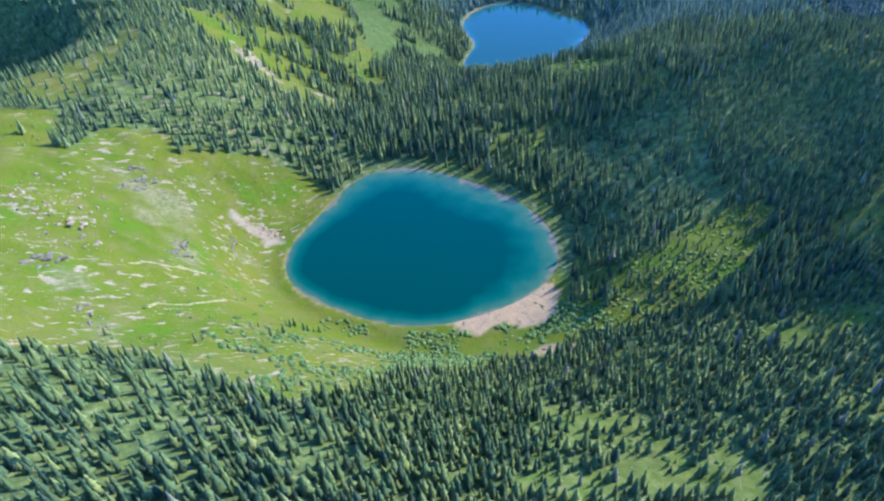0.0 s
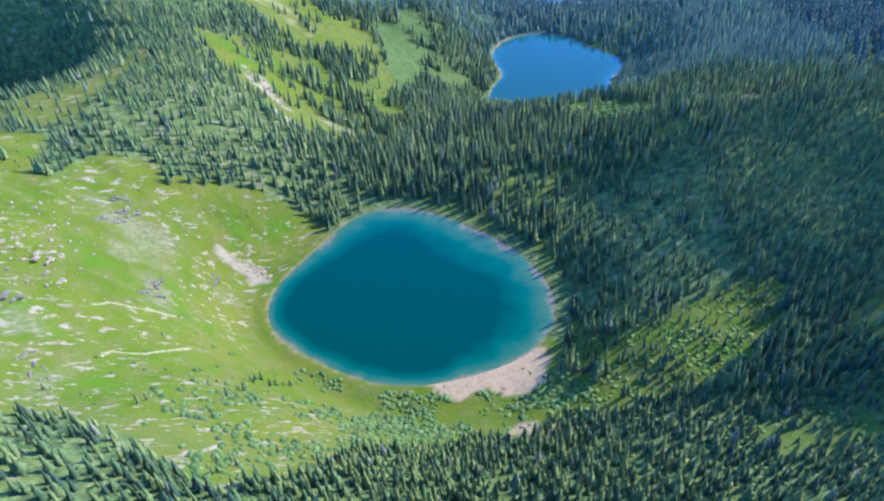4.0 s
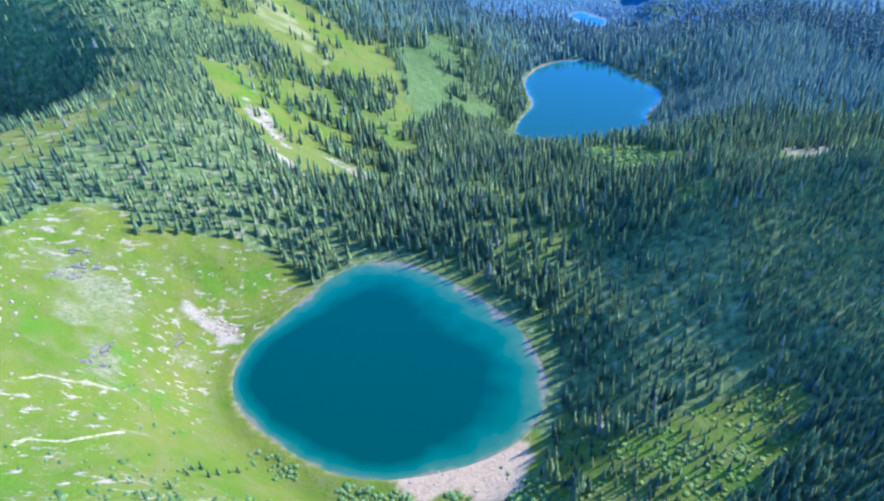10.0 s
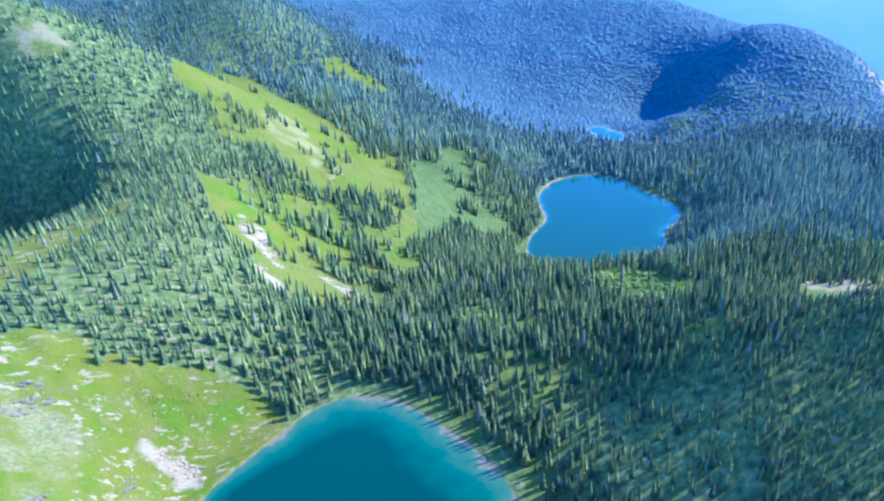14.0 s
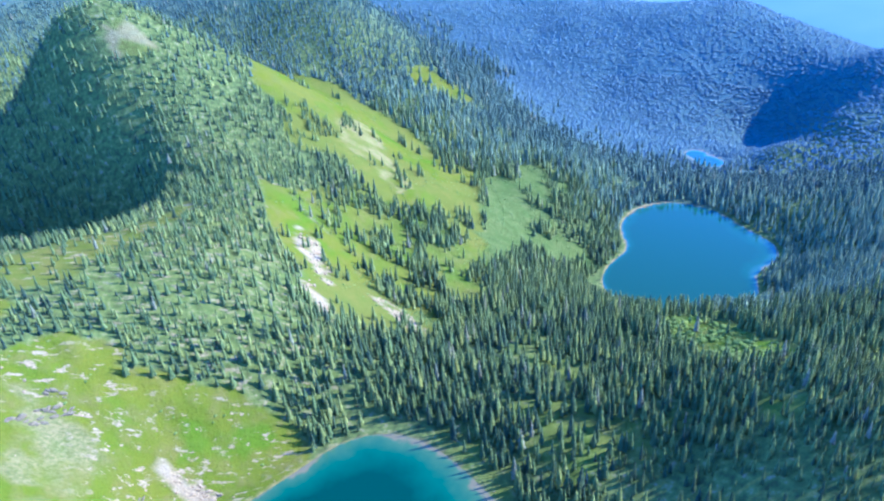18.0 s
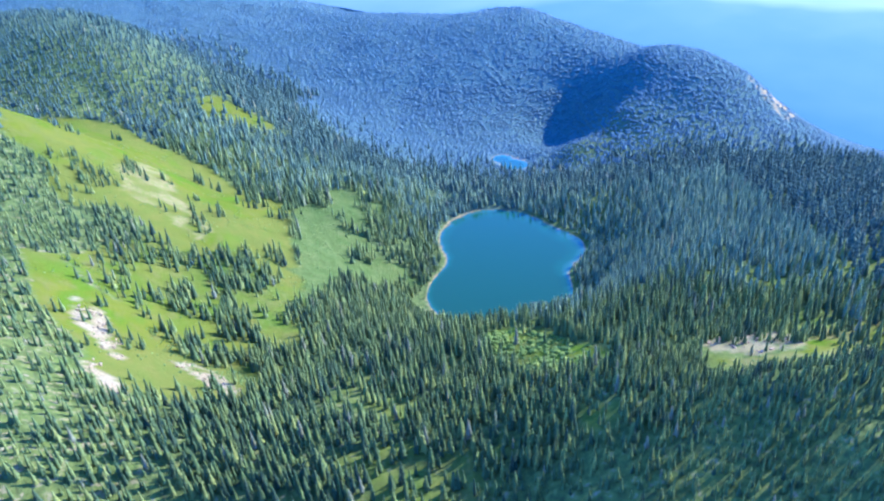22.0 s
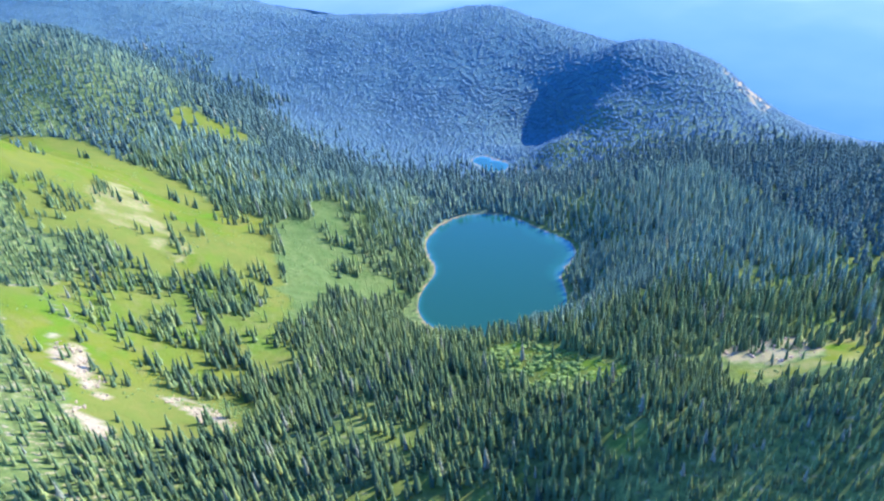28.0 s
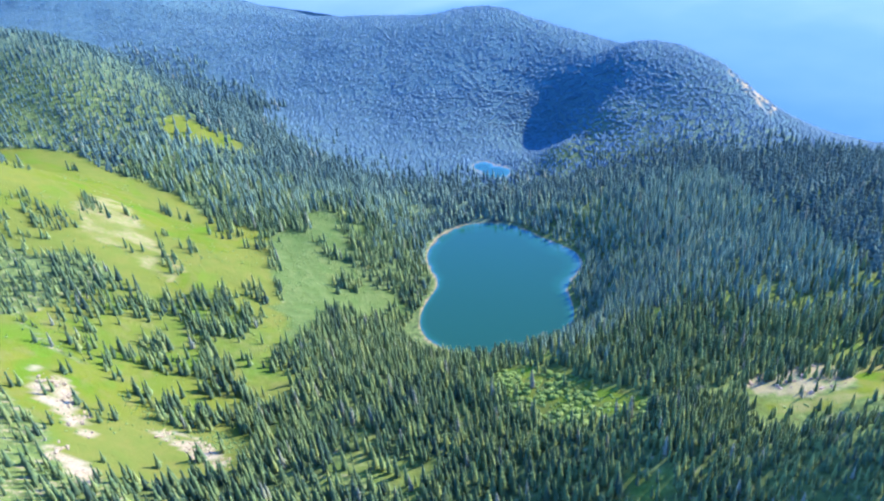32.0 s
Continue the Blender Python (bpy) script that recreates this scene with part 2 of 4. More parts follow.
# A lake: middle, water level, and its shore's distance by direction (mean, then cosine and sine of 1 to 5 turns).
UPPER_LAKE = ((-7.0, 383.1), 0.0, (87.4, -0.8, -1.7, 3.9, -4.3, 2.5, -4.7, 1.4, 2.1, -0.9, -1.8))
LOWER_LAKE = ((122.4, 956.2), -119.0, (111.7, -8.4, 0.7, -27.5, 1.1, 9.9, 3.1, -3.0, 5.1, 0.9, 3.9))
POND = ((112.0, 1322.0), -138.0, (27.0, 4.0, -4.0, -3.0, -11.0, 0, 0, 0, 0, 0, 0))
LAKES = (UPPER_LAKE, LOWER_LAKE, POND)


def shore_radius(lake, angle):
    c = lake[2]
    return c[0] + sum(c[2 * k - 1] * np.cos(k * angle) + c[2 * k] * np.sin(k * angle) for k in range(1, 6))


def off_shore(lake, x, y):
    """Metres outside a lake's shore; inside, minus."""
    dx, dy = x - lake[0][0], y - lake[0][1]
    return np.hypot(dx, dy) - shore_radius(lake, np.arctan2(dy, dx))


def height(x, y):
    h = 119.9 - 0.0924 * np.clip(x, -1500, 1300) - 0.1341 * np.minimum(y, 2600)
    for px, py, rise, reach in (*CIRQUE, *VALLEY, *DISTANCE):
        h = h + rise * np.exp(-((x - px) ** 2 + (y - py) ** 2) / (2 * reach * reach))
    far = smooth(y, 1100, 2200)
    h = h + waves(x, y, 90, 11, 3) * 4.5 + waves(x, y, 24, 17, 3) * 1.1 + far * waves(x, y, 320, 23, 3) * 22
    ribs = smooth(x, 195, 235) * smooth(-y, -575, -520)
    h = h + ribs * (5.5 * waves(x + 0.5 * y, y - 0.5 * x, 46, 25, 2) + 1.2 * waves(x, y, 16, 26, 2))
    gully = smooth(-x, 60, 130) * smooth(y, 180, 240) * smooth(-y, -470, -400)
    h = h + gully * (1.6 * waves(x / 2.6 + y * 0.25, y, 9, 27, 2) + 0.9 * waves(x, y, 13, 29, 2))
    # behind the last crest on the sunny side the land is dropped out of the camera's view
    h = h - 420 * smooth(np.hypot(x - 120, y - 300), 1430, 1900) * smooth(x + 0.12 * y, 350, 700)
    for lake in LAKES:
        s, z = off_shore(lake, x, y), lake[1]
        k = smooth(s, 0, 55)
        bank = z + np.maximum((h - z) * k, 0.035 * s + 0.25 * np.minimum(s, 2.0))
        bed = z - np.minimum(9, -0.28 * s)
        h = np.where(s < 0, bed, np.where(s < 55, bank, h))
    return h


def inside(outline, x, y):
    """Whether points lie in an outline given by its corners."""
    hit = np.zeros(np.shape(x), bool)
    for (ax, ay), (bx, by) in zip(outline, outline[1:] + outline[:1]):
        if ay != by:
            hit ^= ((ay > y) != (by > y)) & (x < (bx - ax) * (y - ay) / (by - ay) + ax)
    return hit


# Plan of what grows where: corners in metres.
BOWL = [(-313, 392), (-269, 401), (-243, 409), (-228, 380), (-217, 375), (-207, 408), (-183, 423), (-173, 408), (-129, 442), (-100, 453), (-78, 442), (-9, 370), (78, 370), (83, 336), (100, 286), (123, 267), (90, 261), (71, 255), (46, 247), (17, 236), (-8, 215), (-19, 189), (-34, 178), (-47, 173), (-64, 183), (-97, 195), (-138, 191), (-154, 187), (-174, 179)]
UPPER_MEADOW = [(-475, 1020), (-434, 1026), (-379, 1036), (-335, 1013), (-304, 1020), (-269, 1021), (-229, 989), (-187, 977), (-143, 969), (-113, 858), (-96, 824), (-77, 762), (-110, 766), (-138, 802), (-158, 772), (-175, 757), (-193, 750), (-227, 770), (-250, 738), (-270, 733), (-301, 780), (-334, 786), (-440, 900)]
LOWER_MEADOW = [(-238, 645), (-221, 657), (-192, 642), (-171, 640), (-143, 642), (-123, 622), (-92, 639), (-61, 625), (-52, 574), (-80, 574), (-103, 551), (-124, 542), (-148, 560), (-182, 588), (-206, 605)]
MARSH = [(-135, 940), (-133, 970), (-104, 980), (-105, 1024), (-68, 1051), (-49, 1013), (-40, 936), (-14, 916), (20, 897), (-5, 883), (-48, 837), (-65, 784), (-77, 762), (-96, 824), (-118, 881)]
GROVES = ([(-310, 795), (-292, 818), (-276, 816), (-245, 808), (-257, 776), (-268, 766), (-276, 786), (-300, 784)],
          [(-280, 855), (-276, 884), (-250, 849), (-256, 832)], [(-144, 791), (-130, 808), (-98, 783), (-98, 762), (-128, 764), (-156, 761)],
          [(-152, 898), (-127, 945), (-125, 962), (-125, 908)], [(-102, 968), (-74, 962), (-60, 949), (-70, 935)], [(-213, 860), (-185, 812), (-161, 795), (-177, 787)])
CLUMPS = [(-196, 772), (-108, 846), (-75, 784), (-56, 711), (-43, 619), (-123, 622), (-171, 640), (-221, 657)]
SADDLE = [(-290, 430), (-285, 493), (-263, 518), (-258, 557), (-256, 581), (-241, 564), (-239, 487), (-236, 443), (-246, 418)]
FAR_MEADOW = [(-323, 1142), (-318, 1183), (-293, 1193), (-259, 1200), (-212, 1184), (-223, 1156), (-259, 1152), (-295, 1131)]
CLEARING = [(326, 619), (342, 631), (397, 652), (402, 608), (306, 566), (255, 562), (252, 575), (280, 576), (303, 580)]
BUSHES = [(105, 680), (125, 690), (157, 652), (196, 590), (194, 574), (167, 584), (140, 612), (118, 640)]
RAVINE = [(-150, 632), (-130, 636), (-104, 639), (-63, 617), (-66, 599), (-113, 619), (-143, 617)]
SUMMIT = [(-438, 712), (-425, 735), (-400, 735), (-400, 712), (-420, 698)]
SCREE = [(253, 598), (279, 617), (314, 624), (324, 612), (301, 584), (277, 579), (257, 586)]
FAR_SCREE = [(537, 1495), (617, 1636), (616, 1443), (576, 1390)]
TALUS = [(-126, 609), (-99, 618), (-63, 592), (-60, 576), (-80, 583), (-106, 600)]
OUTCROP = [(-187, 613), (-180, 619), (-167, 616), (-132, 578), (-138, 572), (-159, 588)]
OUTCROP_LOW = [(-147, 555), (-129, 555), (-116, 547), (-120, 537), (-137, 547)]
SLAB = [(-141, 385), (-134, 389), (-127, 391), (-115, 394), (-108, 383), (-119, 381), (-130, 383)]
BEACH = [(11, 302), (24, 294), (31, 290), (41, 295), (47, 300), (58, 295), (71, 291), (79, 301), (83, 318), (84, 334), (75, 332), (66, 324), (51, 320), (34, 314)]
GRAVEL = [(58, 254), (70, 262), (84, 255), (97, 250), (92, 243), (76, 244)]
RUBBLE_HIGH = [(-208, 368), (-185, 386), (-159, 376), (-139, 362), (-155, 334), (-190, 355)]
BLOCKS_HIGH = [(-226, 332), (-205, 357), (-184, 333), (-166, 303), (-167, 284), (-192, 273)]
LOW_GROWTH = [(96, 352), (113, 322), (145, 324), (178, 342), (205, 350), (212, 330), (190, 296), (150, 272), (103, 268)]
RUBBLE_MID = [(-156, 328), (-145, 339), (-133, 309), (-140, 296)]
RUBBLE_LOW = [(-138, 357), (-124, 373), (-118, 362), (-134, 348)]
RUBBLE_SIDE = [(-195, 269), (-170, 266), (-134, 228), (-114, 206), (-134, 212), (-162, 235)]
BARE_PATCH = [(-268, 831), (-285, 913), (-261, 905), (-215, 841), (-169, 806), (-169, 778), (-216, 798), (-243, 796)]


def jittered(x, y, size, amount, seed):
    return x + waves(x, y, size, seed, 2) * amount, y + waves(x, y, size, seed + 50, 2) * amount


def cover(x, y):
    """Shares of grass, dry grass, marsh, stones in grass, rock and sand, and how thick trees stand."""
    u, v = jittered(x, y, 22, 6, 31)
    inb = lambda o: inside(o, u, v).astype(float)  # noqa: E731
    bowl, upper, lower, clumps, saddle = map(inb, (BOWL, UPPER_MEADOW, LOWER_MEADOW, CLUMPS, SADDLE))
    marsh = inside(MARSH, *jittered(x, y, 26, 16, 36)).astype(float)
    far_meadow, clearing, bush, summit = map(inb, (FAR_MEADOW, CLEARING, BUSHES, SUMMIT))
    rock = np.clip(0.5 * inb(SCREE) + sum(map(inb, (FAR_SCREE, TALUS, OUTCROP, OUTCROP_LOW))), 0, 1) * smooth(waves(x, y, 9, 41, 2), -0.4, 0.1)
    rock = np.clip(rock + 0.5 * summit * (waves(x, y, 12, 43, 2) > -0.1), 0, 1)
    rock = np.maximum(rock, inside(SLAB, *jittered(x, y, 7, 2.5, 33)))
    sand = np.maximum(inside(BEACH, *jittered(x, y, 8, 2.0, 35)), 0.75 * inside(GRAVEL, *jittered(x, y, 8, 3.0, 39)))
    sand = np.maximum(sand, 0.3 * inb(SCREE) * smooth(waves(x, y, 8, 42, 2), -0.4, 0.1))
    for lake, reach in ((UPPER_LAKE, 0.45), (LOWER_LAKE, 1.4), (POND, 0.5)):
        side = smooth(140 - x, 0, 60) if lake is LOWER_LAKE else 1.0
        sand = np.maximum(sand, (off_shore(lake, x, y) < reach * (1 + 0.8 * waves(x, y, 15, 37, 2))) * (0.45 if lake is UPPER_LAKE else 0.75) * side)
    stony = bowl * smooth(-x + 0.35 * (y - 300) + waves(x, y, 60, 47, 2) * 40, 70, 130) * smooth(waves(x, y, 42, 46, 2), -0.35, 0.25)
    stony = np.maximum(stony, bowl * smooth(270 + 40 * waves(x, y, 40, 49, 2) - y, 0, 40))
    hillside = smooth(-x, 40, 110) * smooth(x, -345, -310) * smooth(y, 400, 450) * smooth(-y, -760, -640) * (1 - bowl)
    stony = np.maximum(stony, 0.7 * hillside * (1 - lower) * (1 - clumps))
    crest = np.exp(-(((y - 0.04 * x - 196 - 0.0011 * (x + 40) ** 2 - 5 * waves(x, y, 30, 45, 2)) / 7.0) ** 2)) * bowl
    stony = np.maximum(stony, crest)
    grass = np.clip(0.22 * hillside + 0.25 * smooth(300 - y, 0, 40) * smooth(waves(x, y, 16, 44, 3), 0.0, 0.4) + bowl + upper + lower + marsh + 0.7 * clumps + far_meadow + clearing + 0.9 * bush, 0, 1)
    dry = np.clip(0.8 * crest + 0.85 * (upper + lower) * smooth(waves(x, y, 60, 51, 3), -0.3, 0.35) + saddle + 0.5 * summit + 0.2 * far_meadow, 0, 1)
    thick = np.ones_like(x)
    thick *= 1 - np.clip(bowl + upper + lower + marsh + far_meadow + clearing + summit, 0, 1)
    thick *= 1 - clumps * (1 - np.clip(0.10 + 1.1 * smooth(waves(x, y, 22, 53, 3), -0.14, 0.06), 0, 1))
    thick *= (1 - 0.9 * bush) * (1 - 0.75 * inside(BUSHES, u + 4, v + 11))
    thick *= 1 - 0.8 * saddle
    thick *= 1 - rock
    thick *= 1 - 0.04 * smooth(-x, 10, 70) * smooth(y, 400, 450) * smooth(-y, -800, -640)
    spur = smooth(x, 165, 215) * smooth(y, 390, 420) * smooth(-y, -575, -545)
    grass = np.clip(grass + 0.12 * spur * smooth(waves(x, y, 14, 58, 3), -0.2, 0.2), 0, 1)
    # deep-shade face between upper lake and spur: trees thinned, grass withheld to darken it
    deep = smooth(x, 80, 100) * smooth(-x, -220, -185) * smooth(y, 335, 360) * smooth(-y, -500, -465)
    low = inside(LOW_GROWTH, *jittered(x, y, 22, 8, 77))
    thick *= (1 - 0.45 * deep) * (1 - 0.3 * low)
    grass = np.maximum(grass, 0.85 * low)
    gaps = smooth(waves(x, y, 30, 57, 3), 0.05, 0.32)
    thick *= 1 - np.where(y > 760, 0.3, np.where((y < 300) & (x < 60), 0.45, np.where(x < 0, 0.5, 0.7 - 0.35 * spur))) * gaps * (y < 1150) * (1 - deep)
    grass = np.maximum(grass, 0.5 * gaps * (1 - deep) * (1 - 0.6 * spur) * (y < 760) * smooth(x, -40, 40))
    thick *= 1 - 0.85 * inside([(238, 548), (300, 540), (345, 575), (338, 600), (250, 590)], u, v)
    thick = np.maximum(thick, np.maximum(0.12 * far_meadow, 0.6 * clearing * smooth(x, 318, 345)))
    north_east = smooth(x + y, 400, 430)
    thick *= (off_shore(UPPER_LAKE, x, y) > 3 + north_east * (9 + 6 * waves(x, y, 14, 79, 2))) * (off_shore(POND, x, y) > 7)
    thick *= off_shore(LOWER_LAKE, x, y) > 5 + 15 * smooth(LOWER_LAKE[0][1] - y, 50, 100) * smooth(150 - x, 0, 50)
    thick = np.maximum(thick, marsh * smooth(x + 0.15 * (y - 900), -75, -40) * (waves(x, y, 22, 63, 2) > 0.05) * 0.7)
    # clumps of trees that stand out in the open meadows
    thick = np.maximum(thick, (upper * (waves(x, y, 30, 61, 2) > 0.46)) * 0.5)
    groves = sum(inside(o, *jittered(x, y, 14, 5, 34)) for o in GROVES)
    thick = np.maximum(thick, 0.8 * (groves > 0) * smooth(waves(x, y, 12, 38, 2), -0.45, -0.05))
    thick = np.maximum(thick, lower * (1 - rock) * (waves(x, y, 20, 62, 2) > 0.3) * 0.5)
    rubble = np.clip(sum(inside(o, *jittered(x, y, 24, 13, 67)) for o in (RUBBLE_HIGH, RUBBLE_MID, RUBBLE_LOW, RUBBLE_SIDE)), 0, 1) * smooth(waves(x, y, 15, 69, 3), -0.2, 0.25)
    bare = inside(BARE_PATCH, *jittered(x, y, 16, 6, 65)) * smooth(waves(x, y, 18, 64, 2), -0.5, 0.2)
    bare = np.maximum(bare, 0.6 * clearing * smooth(waves(x, y, 14, 66, 2), -0.1, 0.3))
    # share of painted haze, growing with distance from near the camera's path
    far_haze = smooth(np.hypot(x - 80, y - 200) + 60 * waves(x, y, 60, 68, 2) - 230 * smooth(x, 120, 260) - 260 * smooth(-x, 60, 300), 780, 1150)
    return grass, dry, marsh, stony, rock, sand, thick, rubble, bare, far_haze


def spread(points):
    """A rising row of numbers: (end, step) pairs after the start, with steps that grow evenly."""
    out = [points[0]]
    for end, size in points[1:]:
        n = max(1, round(abs(end - out[-1]) / size))
        out += list(np.linspace(out[-1], end, n + 1)[1:])
    return np.array(out)


def sheet(name, xs, ys, material, z=None):
    gx, gy = np.meshgrid(xs, ys)
    x, y = gx.ravel(), gy.ravel()
    co = np.stack([x, y, height(x, y)], 1)
    w, h = len(xs), len(ys)
    i = (np.arange(h - 1)[:, None] * w + np.arange(w - 1)).ravel()
    quads = np.stack([i, i + 1, i + w + 1, i + w], 1)
    return filled(name, co, quads, material), x, y


def filled(name, co, faces, material, tint=None, flat=False):
    """A mesh object from arrays of places and of faces with equally many corners."""
    mesh = bpy.data.meshes.new(name)
    n = faces.shape[1]
    mesh.vertices.add(len(co))
    mesh.vertices.foreach_set("co", np.asarray(co, np.float32).ravel())
    mesh.loops.add(faces.size)
    mesh.loops.foreach_set("vertex_index", np.asarray(faces, np.int32).ravel())
    mesh.polygons.add(len(faces))
    mesh.polygons.foreach_set("loop_start", np.arange(0, faces.size, n, dtype=np.int32))
    mesh.update(calc_edges=True)
    if not flat:
        mesh.shade_smooth()
    mesh.materials.append(material)
    if tint is not None:
        paint(mesh, "tint", tint)
    return new(name, mesh)


def paint(mesh, name, values):
    mesh.attributes.new(name, "FLOAT", "POINT").data.foreach_set("value", np.asarray(values, np.float32))


# ---- ground ----
XS = spread([-2600, (-1200, 60), (-620, 16), (-330, 6), (360, 3.6), (640, 8), (1100, 20), (2800, 60)])
YS = spread([-500, (100, 20), (720, 3.6), (1140, 5), (1600, 9), (2400, 18), (4850, 60)])
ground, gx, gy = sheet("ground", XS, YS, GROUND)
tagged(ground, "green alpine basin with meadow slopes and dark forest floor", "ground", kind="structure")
for key, share in zip(("grass", "dry", "marsh", "stony", "rock", "sand", "thick", "rubble", "bare", "far_haze"), cover(gx, gy)):
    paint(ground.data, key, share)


def lake_surface(name, lake, material, label, reach):
    (cx, cy), z, _ = lake
    angles = np.linspace(0, 2 * np.pi, 181)[:-1]
    radius = shore_radius(lake, angles) + 2.0
    rings = np.linspace(0, 1, 26) ** 0.8
    co = [(cx, cy, z)]
    depth = [1.0]
    for f in rings[1:]:
        x, y = cx + f * radius * np.cos(angles), cy + f * radius * np.sin(angles)
        co += list(np.stack([x, y, np.full_like(x, z)], 1))
        wide = 0.45 + 1.0 * np.clip(np.cos(angles - 0.35), 0, 1) + 0.7 * np.clip(np.cos(angles - 1.9), 0, 1) ** 2
        depth += list(np.clip(-off_shore(lake, x, y) / (reach * wide), 0, 1))
    faces = []
    for r in range(1, len(rings) - 1):
        a = 1 + (r - 1) * 180
        for k in range(180):
            faces.append((a + k, a + 180 + k, a + 180 + (k + 1) % 180, a + (k + 1) % 180))
    ob = filled(name, np.array(co), np.array(faces), material)
    hub = bmesh.new()
    hub.from_mesh(ob.data)
    hub.verts.ensure_lookup_table()
    for k in range(180):
        hub.faces.new((hub.verts[0], hub.verts[1 + k], hub.verts[1 + (k + 1) % 180]))
    hub.to_mesh(ob.data)
    hub.free()
    paint(ob.data, "depth", depth)
    return tagged(ob, label, "lake", kind="structure")


lake_surface("water_upper_lake", UPPER_LAKE, WATER_A, "clear teal mountain lake with pale green shallows", 62)
lake_surface("water_lower_lake", LOWER_LAKE, WATER_B, "deep blue mountain lake among dark spruces", 45)
lake_surface("water_pond", POND, WATER_B, "small blue tarn between forested hills", 30)

# ---- conifers ----


def conifer(tiers, points, trunk_sides, seed, slim=0.155):
    """A unit-high spruce: trunk and crown, each as places and triangles."""
    rnd = random.Random(seed)
    co, tri = [], []
    for k in range(tiers):
        f = k / tiers
        low = 0.07 + 0.93 * f * 0.97
        top = min(1.0, low + (1.0 - low) * 0.42 + 0.10) if k < tiers - 1 else 1.0
        wide = (slim * (1 - f) ** 0.85 + 0.016) * rnd.uniform(0.8, 1.15)
        apex = len(co)
        co.append((rnd.uniform(-0.006, 0.006), rnd.uniform(-0.006, 0.006), top))
        turn = rnd.uniform(0, 6.28)
        ring = []
        for j in range(points * 2):
            a = turn + math.pi * j / points
            out = wide * (rnd.uniform(0.85, 1.2) if j % 2 == 0 else rnd.uniform(0.58, 0.76))
            drop = low - (0.02 if j % 2 == 0 else -0.035) + rnd.uniform(-0.012, 0.012)
            ring.append(len(co))
            co.append((out * math.cos(a), out * math.sin(a), drop))
        tri += [(apex, ring[j], ring[(j + 1) % len(ring)]) for j in range(len(ring))]
    stem, stem_tri = [], []
    if trunk_sides:
        for z, r in ((-0.06, 0.02), (0.45, 0.011)):
            stem += [(r * math.cos(2 * math.pi * j / trunk_sides), r * math.sin(2 * math.pi * j / trunk_sides), z) for j in range(trunk_sides)]
        for j in range(trunk_sides):
            a, b = j, (j + 1) % trunk_sides
            stem_tri += [(a, b, trunk_sides + b), (a, trunk_sides + b, trunk_sides + a)]
    return np.array(co), np.array(tri), np.array(stem), np.array(stem_tri)


FULL = [conifer(5, 5, 3, s, w) for s, w in ((1, 0.14), (2, 0.165), (3, 0.12), (4, 0.15))]
PLAIN = [conifer(5, 4, 0, s, w) for s, w in ((5, 0.135), (6, 0.155), (7, 0.12))]
SMALL = [conifer(3, 4, 0, s, w) for s, w in ((8, 0.17), (9, 0.20))]
TINY = [conifer(2, 3, 0, s, w) for s, w in ((10, 0.20), (11, 0.24))]


def scatter(x0, x1, y0, y1, gap, seed):
    """Tree sites, one to a cell of a jittered grid, thinned by the cover."""
    rng = np.random.default_rng(seed)
    gx, gy = np.meshgrid(np.arange(x0, x1, gap), np.arange(y0, y1, gap))
    x = gx.ravel() + rng.uniform(-0.48, 0.48, gx.size) * gap
    y = gy.ravel() + rng.uniform(-0.48, 0.48, gx.size) * gap
    keep = rng.random(gx.size) < cover(x, y)[6] * 0.93
    return x[keep], y[keep]


def stand_height(x, y, rng):
    """Trees grow taller in the valley than on the ridges."""
    grow = 14.6 - 5.5 * smooth(height(x, y), 0, 80) + 1.5 * waves(x, y, 40, 71, 2)
    grow = np.where((y < 270), 8.6 - 1.2 * smooth(x, 60, 120) + 1.9 * waves(x, y, 30, 71, 2), grow)
    grow = grow + (8.3 + 1.8 * waves(x, y, 30, 75, 2) - grow) * smooth(x, 190, 225) * smooth(y, 260, 290) * smooth(-y, -615, -575)
    grow = grow * (1 - 0.25 * smooth(x, 95, 120) * smooth(y, 340, 360) * smooth(-y, -500, -470))
    grow = np.where(inside(LOW_GROWTH, *jittered(x, y, 22, 8, 77)), 0.5 * grow, grow)
    return grow * rng.uniform(0.4, 1.4, len(x)) ** 0.8


